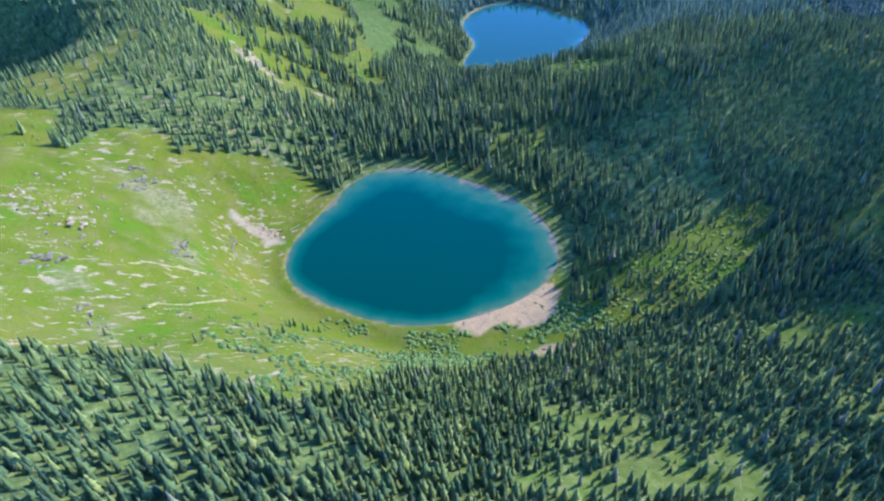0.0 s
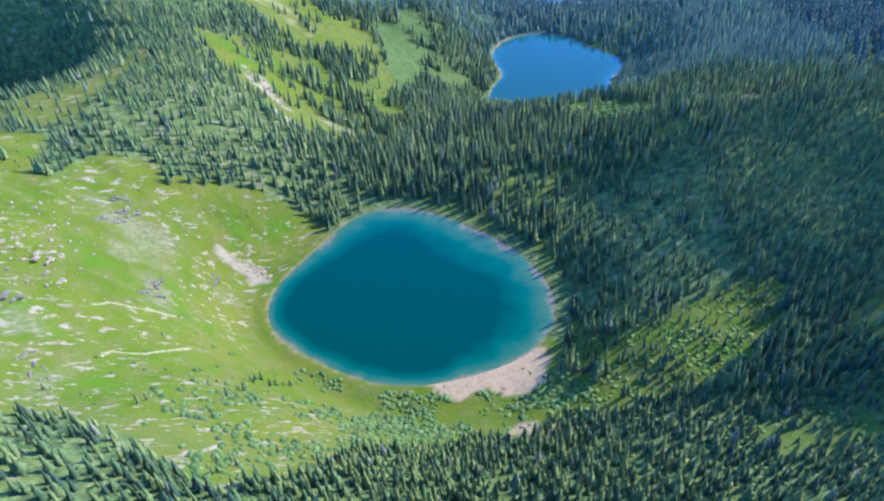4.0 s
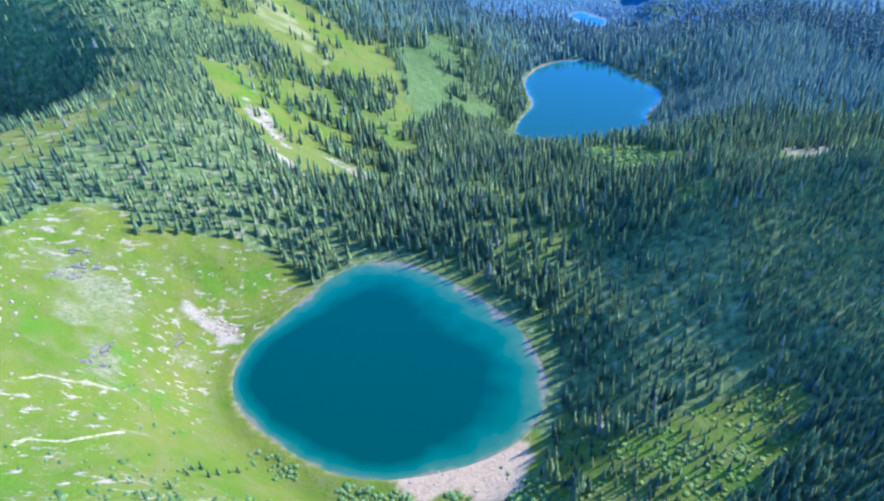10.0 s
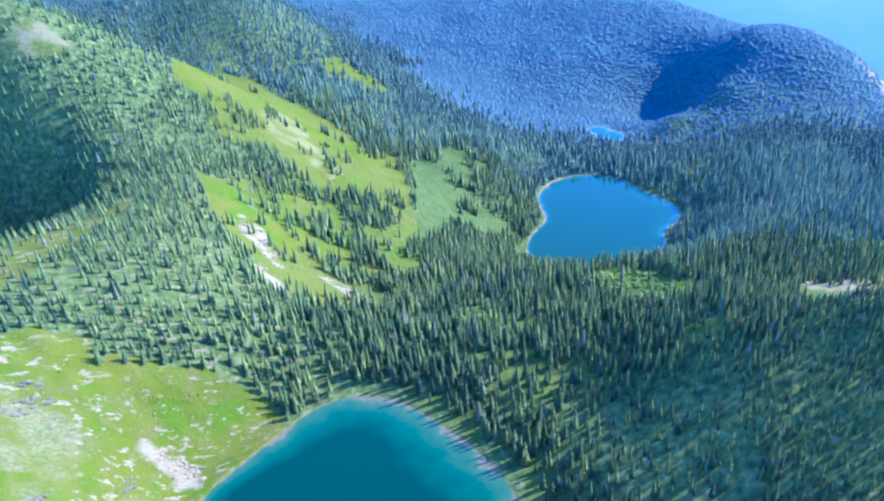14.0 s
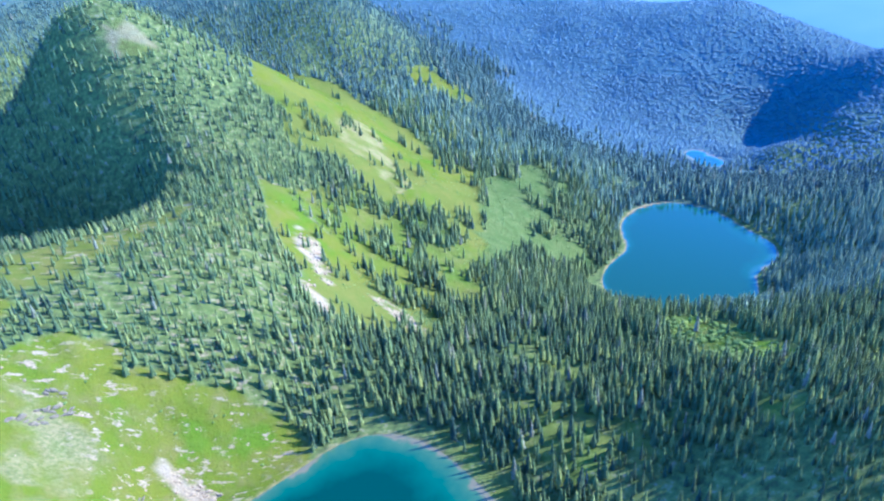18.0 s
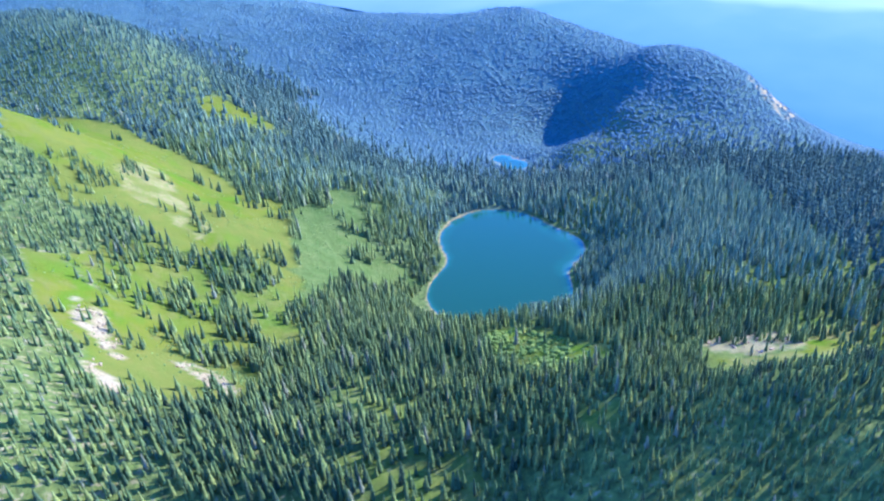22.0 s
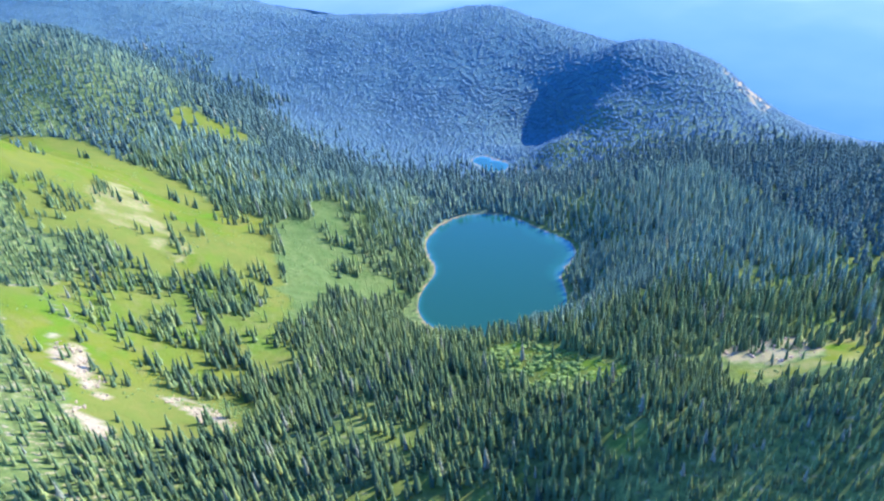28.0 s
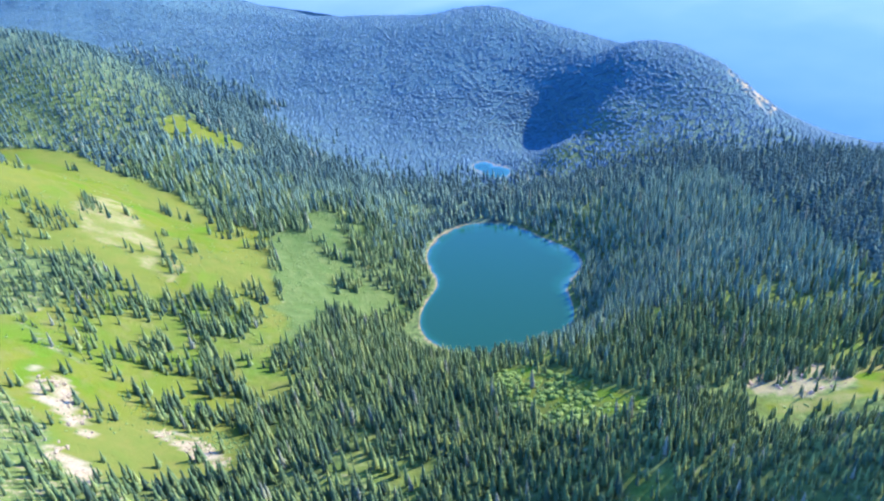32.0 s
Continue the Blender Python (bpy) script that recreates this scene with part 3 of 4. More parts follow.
def grove(name, label, x, y, shapes, material, seed, with_trunk=False, scale=1.0, fat=1.0):
    """Many conifers joined into one mesh."""
    rng = np.random.default_rng(seed)
    tall = stand_height(x, y, rng) * scale
    z = height(x, y) - 0.25
    turn = rng.uniform(0, 2 * np.pi, len(x))
    tint = np.clip(rng.beta(2.2, 2.6, len(x)) * 0.95 + 0.22 * waves(x, y, 55, 73, 2) * 0.8, 0, 0.94)
    tint = np.where(rng.random(len(x)) < 0.02, 1.0, tint)
    pick = rng.integers(0, len(shapes), len(x))
    all_co, all_tri, all_tint, at = [], [], [], 0
    for k, (co, tri, stem, stem_tri) in enumerate(shapes):
        m = pick == k
        if with_trunk:
            tri = np.concatenate([tri, stem_tri + len(co)])
            co = np.concatenate([co, stem])
        c, s = np.cos(turn[m])[:, None], np.sin(turn[m])[:, None]
        h = tall[m][:, None]
        w = h * fat * rng.uniform(0.85, 1.2, len(h))[:, None]
        px = (co[:, 0] * c - co[:, 1] * s) * w + x[m][:, None]
        py = (co[:, 0] * s + co[:, 1] * c) * w + y[m][:, None]
        pz = co[:, 2] * h + z[m][:, None]
        all_co.append(np.stack([px, py, pz], 2).reshape(-1, 3))
        all_tri.append((tri[None] + (np.arange(m.sum()) * len(co))[:, None, None] + at).reshape(-1, 3))
        all_tint.append(np.repeat(tint[m], len(co)))
        at += m.sum() * len(co)
    ob = filled(name, np.concatenate(all_co), np.concatenate(all_tri), material, np.concatenate(all_tint), flat=material is not FAR_SPRUCE)
    return tagged(ob, label, "forest", kind="stuff")


def along(x, y, seed):
    """The way north, with ragged borders."""
    return y + 55 * waves(x, y, 60, seed, 3) + np.random.default_rng(seed).normal(0, 42, len(x))


nx, ny = scatter(-330, 410, 300, 1150, 4.3, 101)
ax, ay = scatter(-290, 330, 105, 300, 3.15, 111)
rx, ry = scatter(-420, 420, -160, 105, 7.0, 113)
grove("summit_forest", "spruces on the slope high above the headwall", rx, ry, SMALL, SPRUCE, 299)
px, py = scatter(190, 345, 300, 585, 3.5, 115)
nx, ny = np.concatenate([ax, nx, px]), np.concatenate([ay, ny, py])
head, west = ny < 300, (nx < -20) & (ny >= 300)
wood = along(nx, ny, 81) < 740 + 310 * smooth(140 - nx, 0, 140)
own = head & (nx > -70) & (nx < 80) & (ny > 165) & (ny < 200) & (np.arange(len(nx)) % 2 == 0)
hx, hy = nx[own][:250], ny[own][:250]
own = head & np.isin(nx, hx)
head &= ~own
for mark, name, label in ((head, "headwall_forest", "short green spruces crowding the steep headwall above the lake"),
                          (west & wood, "hillside_forest", "dark green spruces on the sunlit grassy hillside"),
                          (~west & ~head & ~own & wood, "shaded_forest", "spruce forest on the shaded slope beside the lake")):
    grove(name, label, nx[mark], ny[mark], PLAIN if name == "shaded_forest" else FULL, SPRUCE, 201 + len(name), name == "headwall_forest", fat=1.15 if name == "headwall_forest" else 0.86)
bx, by = scatter(-330, 410, 640, 1240, 4.8, 102)
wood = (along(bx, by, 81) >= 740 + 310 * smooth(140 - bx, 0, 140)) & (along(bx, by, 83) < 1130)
grove("lakeside_forest", "tall spruces round the lower lake, tinted blue-green for haze", bx[wood], by[wood], PLAIN, HAZED_SPRUCE, 207, fat=0.95)
mx, my = scatter(-900, 1000, 250, 1560, 6.0, 103)
far_x, far_y = scatter(-1250, 1000, 1560, 2050, 7.6, 104)
mx, my = np.concatenate([mx, far_x]), np.concatenate([my, far_y])
fan = (mx - 20 < 330 + 0.62 * (my - 300)) & (20 - mx < 620 + 0.62 * (my - 300))
mx, my = mx[fan], my[fan]
wood = (mx < -330) | (mx > 410) | (along(mx, my, 83) >= 1130)
green = wood & (along(mx, my, 85) < 820 - 320 * smooth(mx, 300, 410))
grove("ridge_forest", "dense green spruces behind the ridges", mx[green], my[green], SMALL, SPRUCE, 300, fat=1.1)
wood &= ~green
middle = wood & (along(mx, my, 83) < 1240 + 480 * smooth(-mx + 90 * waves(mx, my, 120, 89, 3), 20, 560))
grove("slope_forest", "spruces on the slopes behind the meadow, tinted grey-green for haze", mx[middle], my[middle], SMALL, MIST_SPRUCE, 304, fat=1.15)
wood &= ~middle
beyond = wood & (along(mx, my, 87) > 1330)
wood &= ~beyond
# crowns squashed flat so sunlit and shaded sides differ less, as under haze
grove("upland_forest", "spruce forest on the hills beyond the tarn, coloured blue for haze", mx[beyond], my[beyond], TINY, FAR_SPRUCE, 302, scale=0.2, fat=7.0)
grove("valley_forest", "spruce forest filling the valley, coloured blue for haze", mx[wood], my[wood], SMALL, FAR_SPRUCE, 301, scale=0.3, fat=4.2)
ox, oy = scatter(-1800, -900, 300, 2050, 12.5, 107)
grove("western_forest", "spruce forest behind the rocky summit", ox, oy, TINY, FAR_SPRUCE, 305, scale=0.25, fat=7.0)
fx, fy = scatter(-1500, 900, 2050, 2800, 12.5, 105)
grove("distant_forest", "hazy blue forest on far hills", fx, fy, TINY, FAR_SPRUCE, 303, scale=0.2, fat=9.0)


# ---- low shrubs ----


def lump(seed):
    """A unit-wide leafy bush, as places and triangles."""
    rnd = random.Random(seed)
    co, tri = [(rnd.uniform(-0.1, 0.1), rnd.uniform(-0.1, 0.1), 0.72)], []
    for z, r in ((0.52, 0.34), (0.2, 0.52), (-0.15, 0.44)):
        for j in range(7):
            a = 2 * math.pi * (j + rnd.uniform(-0.3, 0.3)) / 7
            k = r * rnd.uniform(0.72, 1.25)
            co.append((k * math.cos(a), k * math.sin(a), z + rnd.uniform(-0.1, 0.1)))
    for j in range(7):
        b = (j + 1) % 7
        tri.append((0, 1 + j, 1 + b))
        for r in (1, 8):
            tri += [(r + j, r + 7 + j, r + 7 + b), (r + j, r + 7 + b, r + b)]
    return np.array(co), np.array(tri), np.zeros((0, 3)), np.zeros((0, 3), int)


LUMPS = [lump(k) for k in (1, 2, 3)]


def sites(x0, x1, y0, y1, gap, seed, chance):
    """Jittered grid sites, each kept by the chance that a function of x and y gives."""
    rng = np.random.default_rng(seed)
    gx, gy = np.meshgrid(np.arange(x0, x1, gap), np.arange(y0, y1, gap))
    x = gx.ravel() + rng.uniform(-0.5, 0.5, gx.size) * gap
    y = gy.ravel() + rng.uniform(-0.5, 0.5, gx.size) * gap
    keep = rng.random(gx.size) < chance(x, y)
    return x[keep], y[keep]


def planted(name, label, category, x, y, shapes, material, seed, low, high, fat=1.0, squat=1.0):
    """Small plants of given heights joined into one mesh."""
    rng = np.random.default_rng(seed)
    size, turn = rng.uniform(low, high, len(x)), rng.uniform(0, 6.28, len(x))
    z, tint = height(x, y), np.clip(rng.beta(2, 2, len(x)), 0, 0.92)
    pick = rng.integers(0, len(shapes), len(x))
    all_co, all_tri, all_tint, at = [], [], [], 0
    for k, (co, tri, _, _) in enumerate(shapes):
        m = pick == k
        c, s, h = np.cos(turn[m])[:, None], np.sin(turn[m])[:, None], size[m][:, None]
        px = (co[:, 0] * c - co[:, 1] * s) * h * fat + x[m][:, None]
        py = (co[:, 0] * s + co[:, 1] * c) * h * fat + y[m][:, None]
        all_co.append(np.stack([px, py, co[:, 2] * h * squat + z[m][:, None]], 2).reshape(-1, 3))
        all_tri.append((tri[None] + (np.arange(m.sum()) * len(co))[:, None, None] + at).reshape(-1, 3))
        all_tint.append(np.repeat(tint[m], len(co)))
        at += m.sum() * len(co)
    ob = filled(name, np.concatenate(all_co), np.concatenate(all_tri), material, np.concatenate(all_tint), flat=True)
    return tagged(ob, label, category, kind="stuff")


def moraine(x, y):
    """The rough ground between the upper lake and the headwall."""
    s = off_shore(UPPER_LAKE, x, y)
    m = inside(BOWL, x, y) * (s > 5) * smooth(x, -110, -20) * smooth(-y, -318, -298)
    return m * (1 - inside(BEACH, x, y)) * smooth(waves(x, y, 26, 91, 3), -0.25, 0.15)


def meadow_brush(x, y):
    open_ground = inside(BOWL, x, y) * (off_shore(UPPER_LAKE, x, y) > 4) * (waves(x, y, 30, 93, 2) > 0.15)
    hill = (inside(UPPER_MEADOW, x, y) | inside(LOWER_MEADOW, x, y) | inside(CLUMPS, x, y)) * (waves(x, y, 24, 95, 2) > 0.1)
    return 0.10 * open_ground + 0.5 * inside(BUSHES, x, y) + 0.26 * hill + 0.5 * inside(MARSH, x, y) * (waves(x, y, 15, 97, 2) > -0.1) + 0.4 * inside(CLEARING, x, y) * (waves(x, y, 20, 98, 2) > 0)


planted("ravine_willows", "dense low dark green willows in a damp ravine", "shrubs", *sites(-190, -40, 540, 660, 2.4, 429, lambda x, y: 0.8 * inside(RAVINE, *jittered(x, y, 12, 4, 94))), LUMPS, SHRUB, 431, 0.5, 1.5, 1.7, 0.6)
sx, sy = sites(-120, 150, 170, 330, 2.0, 401, lambda x, y: 0.66 * moraine(x, y))
planted("willow_thicket", "low green willow thicket on the stony moraine", "shrubs", sx, sy, LUMPS, SHRUB, 403, 0.6, 2.6, 1.5, 0.6)
sx, sy = sites(-340, 420, 180, 1080, 3.4, 405, meadow_brush)
planted("meadow_shrubs", "scattered low green shrubs in the meadows", "shrubs", sx, sy, LUMPS, SHRUB, 407, 0.4, 1.6, 1.6, 0.6)
BRIGHT_SHRUB = foliage_material("bright_willow_leaves", (0.072, 0.10, 0.016), (0.115, 0.145, 0.022), (0.165, 0.185, 0.036), False, 0.03)
sx, sy = sites(90, 210, 560, 700, 2.5, 421, lambda x, y: 0.7 * np.maximum(inside(BUSHES, x, y), 0.6 * inside(BUSHES, x + 4, y + 11)) * smooth(waves(x, y, 11, 96, 2), -0.3, 0.1))
sx2, sy2 = sites(90, 240, 260, 365, 2.6, 425, lambda x, y: 0.7 * inside(LOW_GROWTH, x, y) * smooth(waves(x, y, 12, 92, 2), -0.35, 0.1))
planted("slope_shrubs", "low bright green willow thicket on the sunlit slope", "shrubs", sx2, sy2, LUMPS, BRIGHT_SHRUB, 427, 0.4, 1.7, 1.9, 0.7)
planted("stream_shrubs", "bright yellow-green willows along the forest stream", "shrubs", sx, sy, LUMPS, BRIGHT_SHRUB, 423, 0.6, 3.8, 1.4, 0.7)
sx, sy = sites(-250, 260, 150, 270, 3.0, 413, lambda x, y: 0.3 * cover(x, y)[6])
planted("headwall_shrubs", "low green shrubs under the headwall spruces", "shrubs", *sites(-250, 260, 150, 275, 3.1, 417, lambda x, y: 0.5 * cover(x, y)[6]), LUMPS, SHRUB, 419, 0.5, 2.2, 1.4, 0.7)
planted("young_spruces", "low young spruces between the headwall trees", "shrubs", sx, sy, SMALL, SPRUCE, 415, 1.2, 3.4, 1.1)
sx, sy = sites(-120, 150, 170, 330, 4.2, 409, lambda x, y: 0.34 * moraine(x, y))
planted("stunted_spruces", "stunted little spruces among moraine shrubs", "shrubs", sx, sy, FULL, SPRUCE, 411, 2.0, 5.0, 1.15)

# ---- single trees ----


def mesh_from(name, co, tri, material, tint=None):
    mesh = bpy.data.meshes.new(name)
    mesh.from_pydata([tuple(map(float, c)) for c in co], [], [tuple(map(int, t)) for t in tri])
    mesh.materials.append(material)
    if tint is not None:
        paint(mesh, "tint", np.full(len(co), tint))
    return mesh


def part(name, mesh, parent, label=""):
    ob = new(name, mesh)
    ob.parent = parent
    return tagged(ob, label)


def spruce_kind(k, tint):
    co, tri, stem, stem_tri = FULL[k]
    return mesh_from("crown", co, tri, SPRUCE, tint), mesh_from("trunk", stem, stem_tri, BARK)


KINDS = [spruce_kind(k, t) for k, t in ((0, 0.3), (1, 0.5), (2, 0.65), (3, 0.15), (1, 0.8))]


def spruce_tree(x, y, tall, wide, turn, kind, label, group):
    base = new("spruce_tree")
    base.location = (x, y, float(height(np.array([x]), np.array([y]))[0]))
    base.rotation_euler = (0, 0, turn)
    base.scale = (tall * wide, tall * wide, tall)
    crown, trunk = KINDS[kind]
    part("crown", crown, base)
    part("trunk", trunk, base)
    return tagged(base, label, "tree", group)


# Lone trees in the open, by place.
MEADOW_TREES = [(-169.0, 411.0), (-168.0, 409.0), (-158.0, 418.0), (-151.0, 424.0), (-143.0, 431.0), (-132.0, 437.0), (-242.0, 373.0), (-225.0, 371.0), (-223.0, 372.0), (-219.0, 373.0)]
MORAINE_TREES = [(-73.0, 243.0), (-71.0, 255.0), (-74.0, 268.0), (-72.0, 267.0), (-74.0, 273.0), (-73.0, 277.0), (-67.0, 273.0), (-67.0, 279.0), (-66.0, 285.0), (-64.0, 289.0), (-96.0, 217.0), (-134.0, 216.0), (-95.0, 221.0)]
HILL_TREES = [(-256.0, 740.0), (-252.0, 764.0), (-271.0, 749.0), (-255.0, 762.0), (-253.0, 815.0), (-208.0, 799.0), (-214.0, 802.0), (-204.0, 809.0), (-184.0, 800.0), (-210.0, 849.0), (-198.0, 834.0), (-189.0, 813.0), (-270.0, 847.0), (-263.0, 845.0), (-259.0, 845.0), (-254.0, 847.0), (-270.0, 856.0), (-246.0, 844.0), (-143.0, 640.0), (-143.0, 643.0), (-163.0, 648.0), (-174.0, 625.0), (-173.0, 629.0), (-175.0, 625.0), (-157.0, 566.0), (-158.0, 562.0), (-156.0, 571.0), (-156.0, 577.0)]
# Small stands in the hill meadow: middle, count, length and direction.
STANDS = [((-270, 864), 9, 22, -0.7), ((-359, 986), 4, 10, 0.5), ((-206, 859), 5, 16, -1.0), ((-183, 819), 5, 14, -0.9), ((-273, 782), 9, 24, -0.6),
          ((-290, 770), 7, 22, -0.6), ((-163, 940), 6, 14, 0.3), ((-168, 985), 7, 18, 0.1), ((-144, 743), 10, 26, -0.7), ((-141, 772), 9, 22, -0.5), ((-132, 798), 8, 20, -0.6)]
rnd = random.Random(7)
for (x, y), count, long, turn in STANDS:
    for k in range(count):
        a, b = rnd.uniform(-0.5, 0.5) * long, rnd.uniform(-0.16, 0.16) * long
        HILL_TREES.append((x + a * math.cos(turn) - b * math.sin(turn), y + a * math.sin(turn) + b * math.cos(turn)))
for spots, low, high, label, group in (
        (MEADOW_TREES, 8, 13, "slender dark green spruce at the meadow's edge", "spruces in the lake meadow"),
        (MORAINE_TREES, 4, 8, "small dark spruce on the mossy moraine", "spruces on the moraine"),
        (HILL_TREES, 7, 13, "lone dark spruce on the yellow-green hillside", "spruces on the hill meadow")):
    for x, y in spots:
        spruce_tree(x, y, rnd.uniform(low, high), rnd.uniform(0.85, 1.15), rnd.uniform(0, 6), rnd.randrange(5), label, group)
for x, y in zip(hx, hy):
    spruce_tree(float(x), float(y), rnd.uniform(6, 11.5), rnd.uniform(0.8, 1.05), rnd.uniform(0, 6), rnd.randrange(5),
                "slender green spruce on the steep headwall", "spruces on the headwall")

# ---- rocks ----


def boulder_mesh(seed, material, flat=0.7, rough=0.28):
    bm = bmesh.new()
    bmesh.ops.create_icosphere(bm, subdivisions=2, radius=0.5)
    for v in bm.verts:
        k = 1 + rough * noise.noise(v.co * 2.1 + Vector((seed * 7.3, 0, 0))) + 0.12 * noise.noise(v.co * 6 + Vector((0, seed * 3.1, 0)))
        v.co = Vector((v.co.x * k * 1.15, v.co.y * k * 0.9, v.co.z * k * flat + 0.18))
    mesh = bpy.data.meshes.new("boulder")
    bm.to_mesh(mesh)
    bm.free()
    mesh.materials.append(material)
    return mesh


BOULDERS = {m: [boulder_mesh(k, m) for k in range(4)] for m in (ROCK, PALE_ROCK, PINK_ROCK)}


def boulders(x, y, material, low, high, label, group, seed):
    r = random.Random(seed)
    for px, py in zip(x, y):
        ob = new("boulder", r.choice(BOULDERS[material]))
        size = low + (high - low) * r.random() ** 2
        ob.location = (px, py, float(height(np.array([px]), np.array([py]))[0]) - 0.22 * size)
        ob.rotation_euler, ob.scale = (r.uniform(-0.2, 0.2), r.uniform(-0.2, 0.2), r.uniform(0, 6)), (size, size, size)
        tagged(ob, label, "boulder", group)


def outcrop(x, y, size, turn, material, label, seed):
    """A rock outcrop: tilted slabs that stand out of the slope."""
    r = random.Random(seed)
    base = new("rock_outcrop")
    hz = height(np.array([x, x + 4.0, x]), np.array([y, y, y + 4.0]))
    up = Vector((hz[0] - hz[1], hz[0] - hz[2], 4.0)).normalized()
    base.matrix_world = Matrix.Translation((x, y, hz[0] - 0.4)) @ up.to_track_quat("Z", "Y").to_matrix().to_4x4() @ pose(0, 0, 0, 0, 0, math.degrees(turn))
    for k in range(11):
        slab = part("slab", boulder_mesh(seed * 11 + k, material, 0.8, 0.4), base)
        s = size * r.uniform(0.12, 0.36)
        slab.location = ((k - 5) * size * 0.11 + r.uniform(-0.1, 0.1) * size, r.uniform(-0.3, 0.3) * size, 0)
        slab.rotation_euler, slab.scale = (r.uniform(-0.12, 0.12), r.uniform(-0.2, 0.1), r.uniform(-0.5, 0.5)), (s, s * 0.6, s * 0.5)
    return tagged(base, label, "rock outcrop", "rock outcrops")


GREY_OUTCROPS = [(-184.0, 377.0), (-177.0, 371.0), (-182.0, 358.0), (-133.0, 362.0), (-147.0, 324.0), (-184.0, 262.0), (-152.0, 232.0), (-141.0, 223.0), (-144.0, 315.0)]
PALE_OUTCROPS = [(-129.0, 389.0), (-121.0, 391.0), (-114.0, 389.0), (-199.0, 329.0), (-205.0, 301.0), (-185.0, 306.0), (-171.0, 291.0), (-217.0, 313.0), (-177.0, 610.0), (-165.0, 607.0), (-150.0, 594.0), (-142.0, 556.0), (-127.0, 546.0), (-115.0, 610.0), (-85.0, 603.0)]
for k, (x, y) in enumerate(GREY_OUTCROPS):
    outcrop(x, y, 11 + 3 * (k % 3), -0.9 + 0.25 * (k % 4), ROCK, "grey rock outcrop in the steep meadow", 21 + k)
for k, (x, y) in enumerate(PALE_OUTCROPS):
    outcrop(x, y, 8 + 3 * (k % 3), -1.0 + 0.2 * (k % 4), PALE_ROCK, "cream-coloured rock slabs breaking through grass", 41 + k)


def strewn(outline, gap, chance, seed):
    xs, ys = [p[0] for p in outline], [p[1] for p in outline]
    return sites(min(xs), max(xs), min(ys), max(ys), gap, seed, lambda x, y: chance * inside(outline, x, y))


boulders(*strewn(BEACH, 4.0, 0.5, 501), PALE_ROCK, 0.6, 2.0, "pinkish boulder on the pale lake beach", "boulders on the beach", 1)
boulders(*strewn(TALUS, 3.6, 0.6, 503), PALE_ROCK, 0.8, 3.4, "cream-coloured talus block on the grassy slope", "talus blocks", 2)
boulders(*strewn(OUTCROP, 3.6, 0.6, 505), PALE_ROCK, 0.9, 3.8, "cream-coloured block beside the outcrop", "talus blocks", 3)
boulders(*strewn(OUTCROP_LOW, 3.6, 0.6, 507), PALE_ROCK, 0.9, 3.6, "cream-coloured block beside the outcrop", "talus blocks", 4)
boulders(*strewn(BLOCKS_HIGH, 4.2, 0.5, 517), PALE_ROCK, 0.7, 3.0, "cream-coloured block on the steep meadow", "blocks on the steep meadow", 9)
boulders(*strewn(GRAVEL, 4.0, 0.5, 519), PALE_ROCK, 0.8, 3.4, "cream-coloured block on the gravel patch", "blocks on the gravel patch", 10)
boulders(*strewn(SLAB, 4.5, 0.45, 509), PALE_ROCK, 0.8, 2.6, "cream-coloured block on the bare rock slab", "blocks on the slab", 5)
boulders(*strewn(SCREE, 4.4, 0.65, 511), PINK_ROCK, 1.0, 3.8, "pinkish scree block in the forest clearing", "scree blocks", 6)
bx2, by2 = sites(-240, -60, 190, 440, 7, 513, lambda x, y: 0.3 * inside(BOWL, x, y) * (waves(x, y, 36, 99, 2) > 0.1) * (off_shore(UPPER_LAKE, x, y) > 6))
boulders(bx2, by2, PALE_ROCK, 0.6, 2.4, "pale boulder lying in the lake meadow", "boulders in the meadow", 7)
bx3, by3 = sites(-110, 110, 290, 480, 5, 515, lambda x, y: 0.12 * (np.abs(off_shore(UPPER_LAKE, x, y) - 2.0) < 1.6))
boulders(bx3, by3, PALE_ROCK, 0.5, 1.6, "pale boulder on the lake's shore", "boulders on the shore", 8)


# ---- footpaths ----


def footpath(name, line, wide, material, label):
    """A trodden strip that follows the ground along a line of plan points."""
    points = []
    for (ax, ay), (bx_, by_) in zip(line, line[1:]):
        n = max(2, int(math.hypot(bx_ - ax, by_ - ay) / 1.5))
        points += [(ax + (bx_ - ax) * k / n, ay + (by_ - ay) * k / n) for k in range(n)]
    p = np.array(points)
    p += np.stack([0.9 * waves(p[:, 0], p[:, 1], 9, 121, 2), 0.9 * waves(p[:, 0], p[:, 1], 9, 123, 2)], 1)
    way = np.gradient(p, axis=0)
    side = np.stack([-way[:, 1], way[:, 0]], 1) / np.hypot(*way.T)[:, None]
    half = 0.5 * wide * (1 + 0.4 * waves(p[:, 0], p[:, 1], 6, 125, 2))[:, None]
    rows = [p + side * half * f for f in (-1.0, -0.4, 0.4, 1.0)]
    lift = (0.1, 0.32, 0.32, 0.1)
    co = np.concatenate([np.column_stack([r, height(r[:, 0], r[:, 1]) + up]) for r, up in zip(rows, lift)])
    m = len(p)
    i = np.concatenate([np.arange(m - 1) + m * k for k in range(3)])
    ob = filled(name, co, np.stack([i, i + 1, i + 1 + m, i + m], 1), material)
    return tagged(ob, label, "path", kind="structure")


def soil_material(name, a, b):
    n = Nodes(name, 0.95, 0.0)
    n.bump(n.noise(1.2, 4, 0.7), 0.6, 0.3)
    return n.colour(n.mix(step(n, n.noise(0.6, 4, 0.6), 0.4, 0.62), a, b))


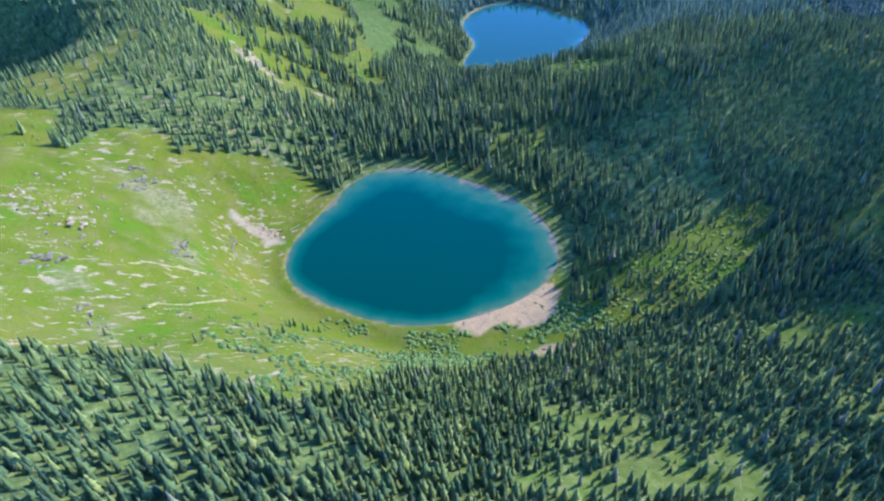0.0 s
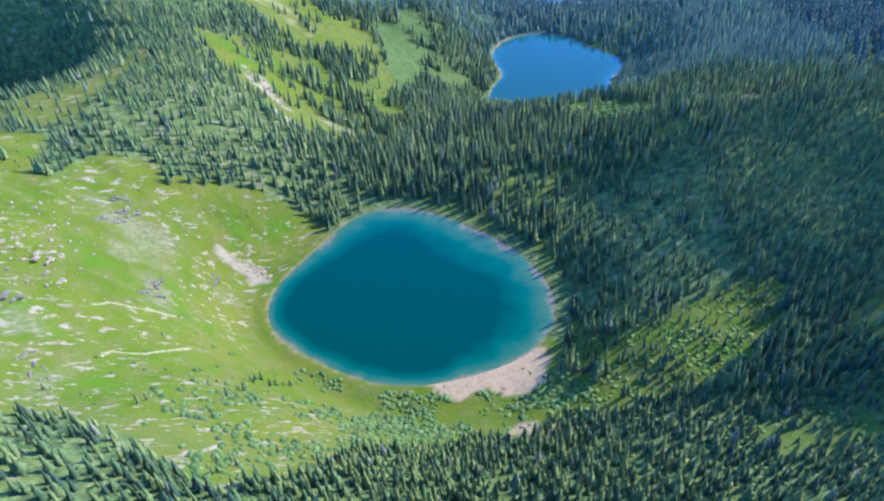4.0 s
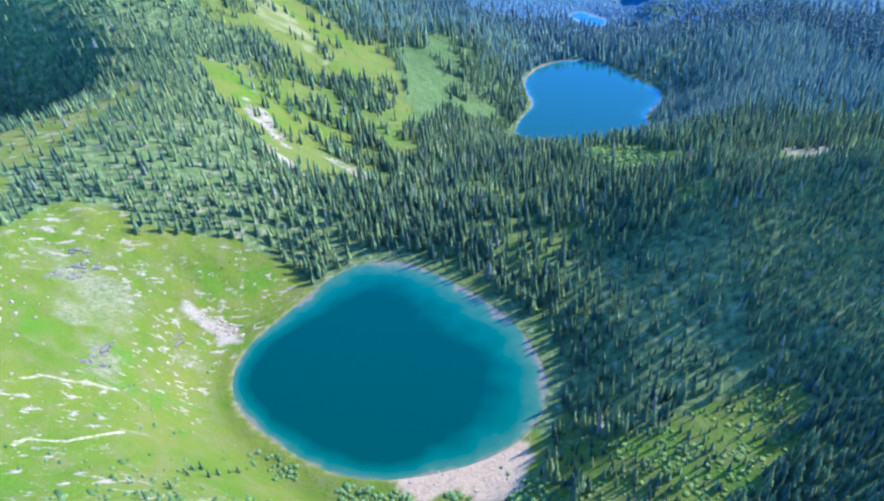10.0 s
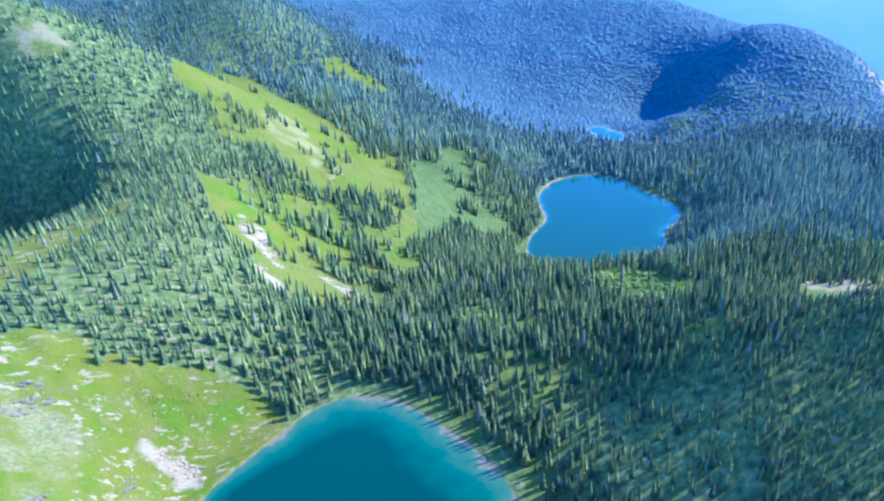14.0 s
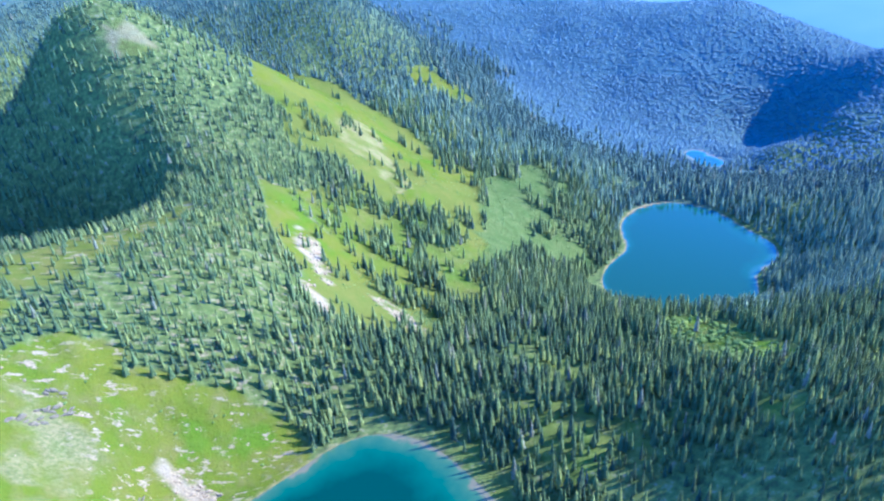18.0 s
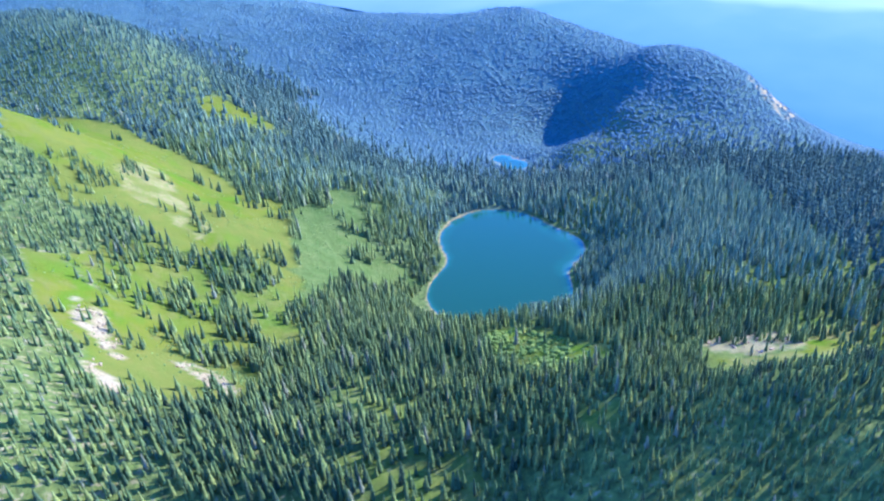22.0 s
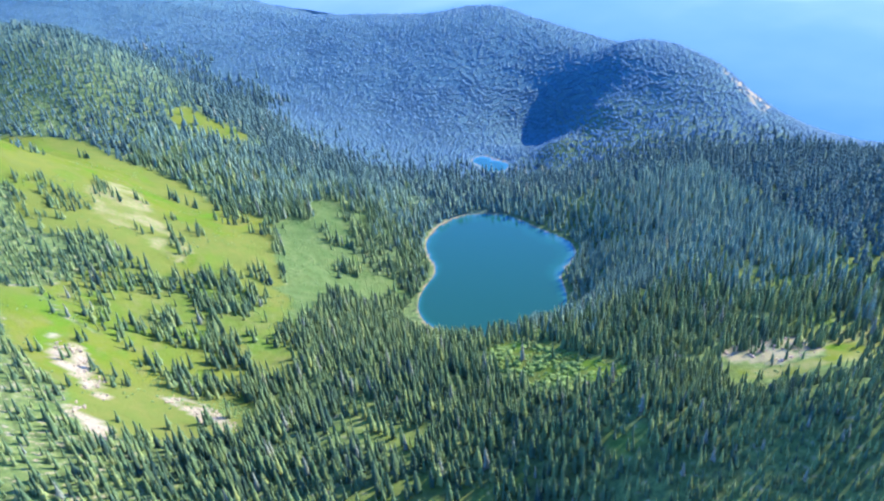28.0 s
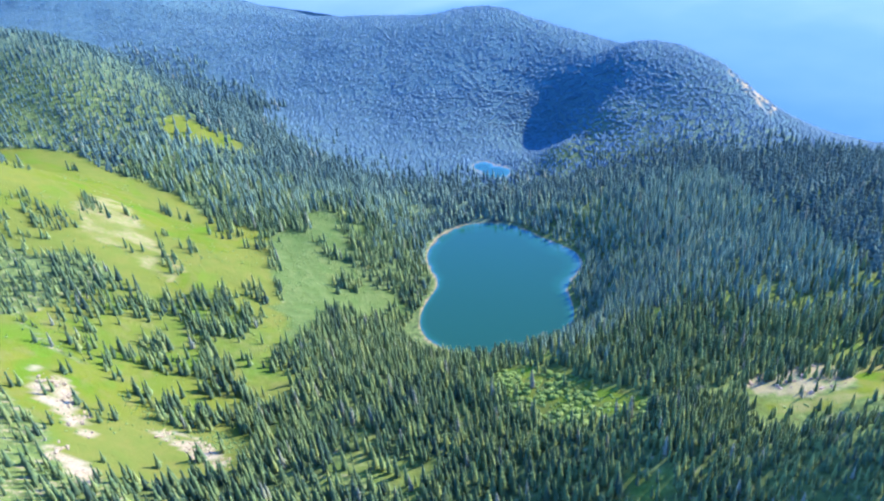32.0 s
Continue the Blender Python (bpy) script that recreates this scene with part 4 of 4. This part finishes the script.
PALE_SOIL = soil_material("trodden_pale_soil", (0.20, 0.165, 0.075), (0.11, 0.11, 0.02))
WET_SEDGE = soil_material("wet_sedge", (0.052, 0.08, 0.010), (0.07, 0.096, 0.010))
footpath("path_low", [(-132, 249), (-131, 255), (-119, 261), (-113, 271), (-106, 280)], 1.7, PALE_SOIL, "pale trodden footpath across the steep meadow")
footpath("path_high", [(-156, 284), (-152, 291), (-143, 295), (-135, 300), (-127, 304)], 1.6, PALE_SOIL, "pale trodden footpath across the steep meadow")
footpath("path_rill", [(-146, 301), (-137, 305), (-128, 308), (-119, 317), (-109, 326), (-95, 329)], 1.6, WET_SEDGE, "dark green sedge rill running down to the lake")


# ---- distance ----


# Curved far wall that glows: haze and ridge lines are painted into its emission.
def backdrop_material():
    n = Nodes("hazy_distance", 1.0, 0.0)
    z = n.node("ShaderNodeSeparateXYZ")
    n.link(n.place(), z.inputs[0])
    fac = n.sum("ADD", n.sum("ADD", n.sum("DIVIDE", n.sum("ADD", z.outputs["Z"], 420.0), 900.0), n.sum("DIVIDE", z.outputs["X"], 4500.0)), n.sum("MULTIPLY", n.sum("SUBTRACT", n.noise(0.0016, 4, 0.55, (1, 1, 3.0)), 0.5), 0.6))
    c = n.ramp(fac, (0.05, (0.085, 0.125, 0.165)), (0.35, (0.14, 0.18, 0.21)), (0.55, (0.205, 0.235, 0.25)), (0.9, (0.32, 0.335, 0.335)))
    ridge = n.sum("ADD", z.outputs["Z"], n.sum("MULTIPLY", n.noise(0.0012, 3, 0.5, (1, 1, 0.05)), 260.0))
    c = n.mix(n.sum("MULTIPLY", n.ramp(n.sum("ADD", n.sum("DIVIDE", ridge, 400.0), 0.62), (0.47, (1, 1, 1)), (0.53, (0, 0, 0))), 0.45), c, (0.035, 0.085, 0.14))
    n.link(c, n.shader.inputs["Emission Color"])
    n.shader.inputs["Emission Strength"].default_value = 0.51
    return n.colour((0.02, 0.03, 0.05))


def backdrop():
    angles = np.radians(np.linspace(-75, 75, 61))
    levels = np.linspace(-1050, 260, 14)
    co, faces = [], []
    for z in levels:
        for a in angles:
            co.append((120 + 2700 * math.sin(a), 300 + 2700 * math.cos(a), z))
    for j in range(len(levels) - 1):
        for k in range(60):
            i = j * 61 + k
            faces.append((i, i + 1, i + 62, i + 61))
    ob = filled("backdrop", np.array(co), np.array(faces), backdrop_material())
    tagged(ob, "glowing far wall painted with pale blue haze, plains and hills", "backdrop", kind="structure")


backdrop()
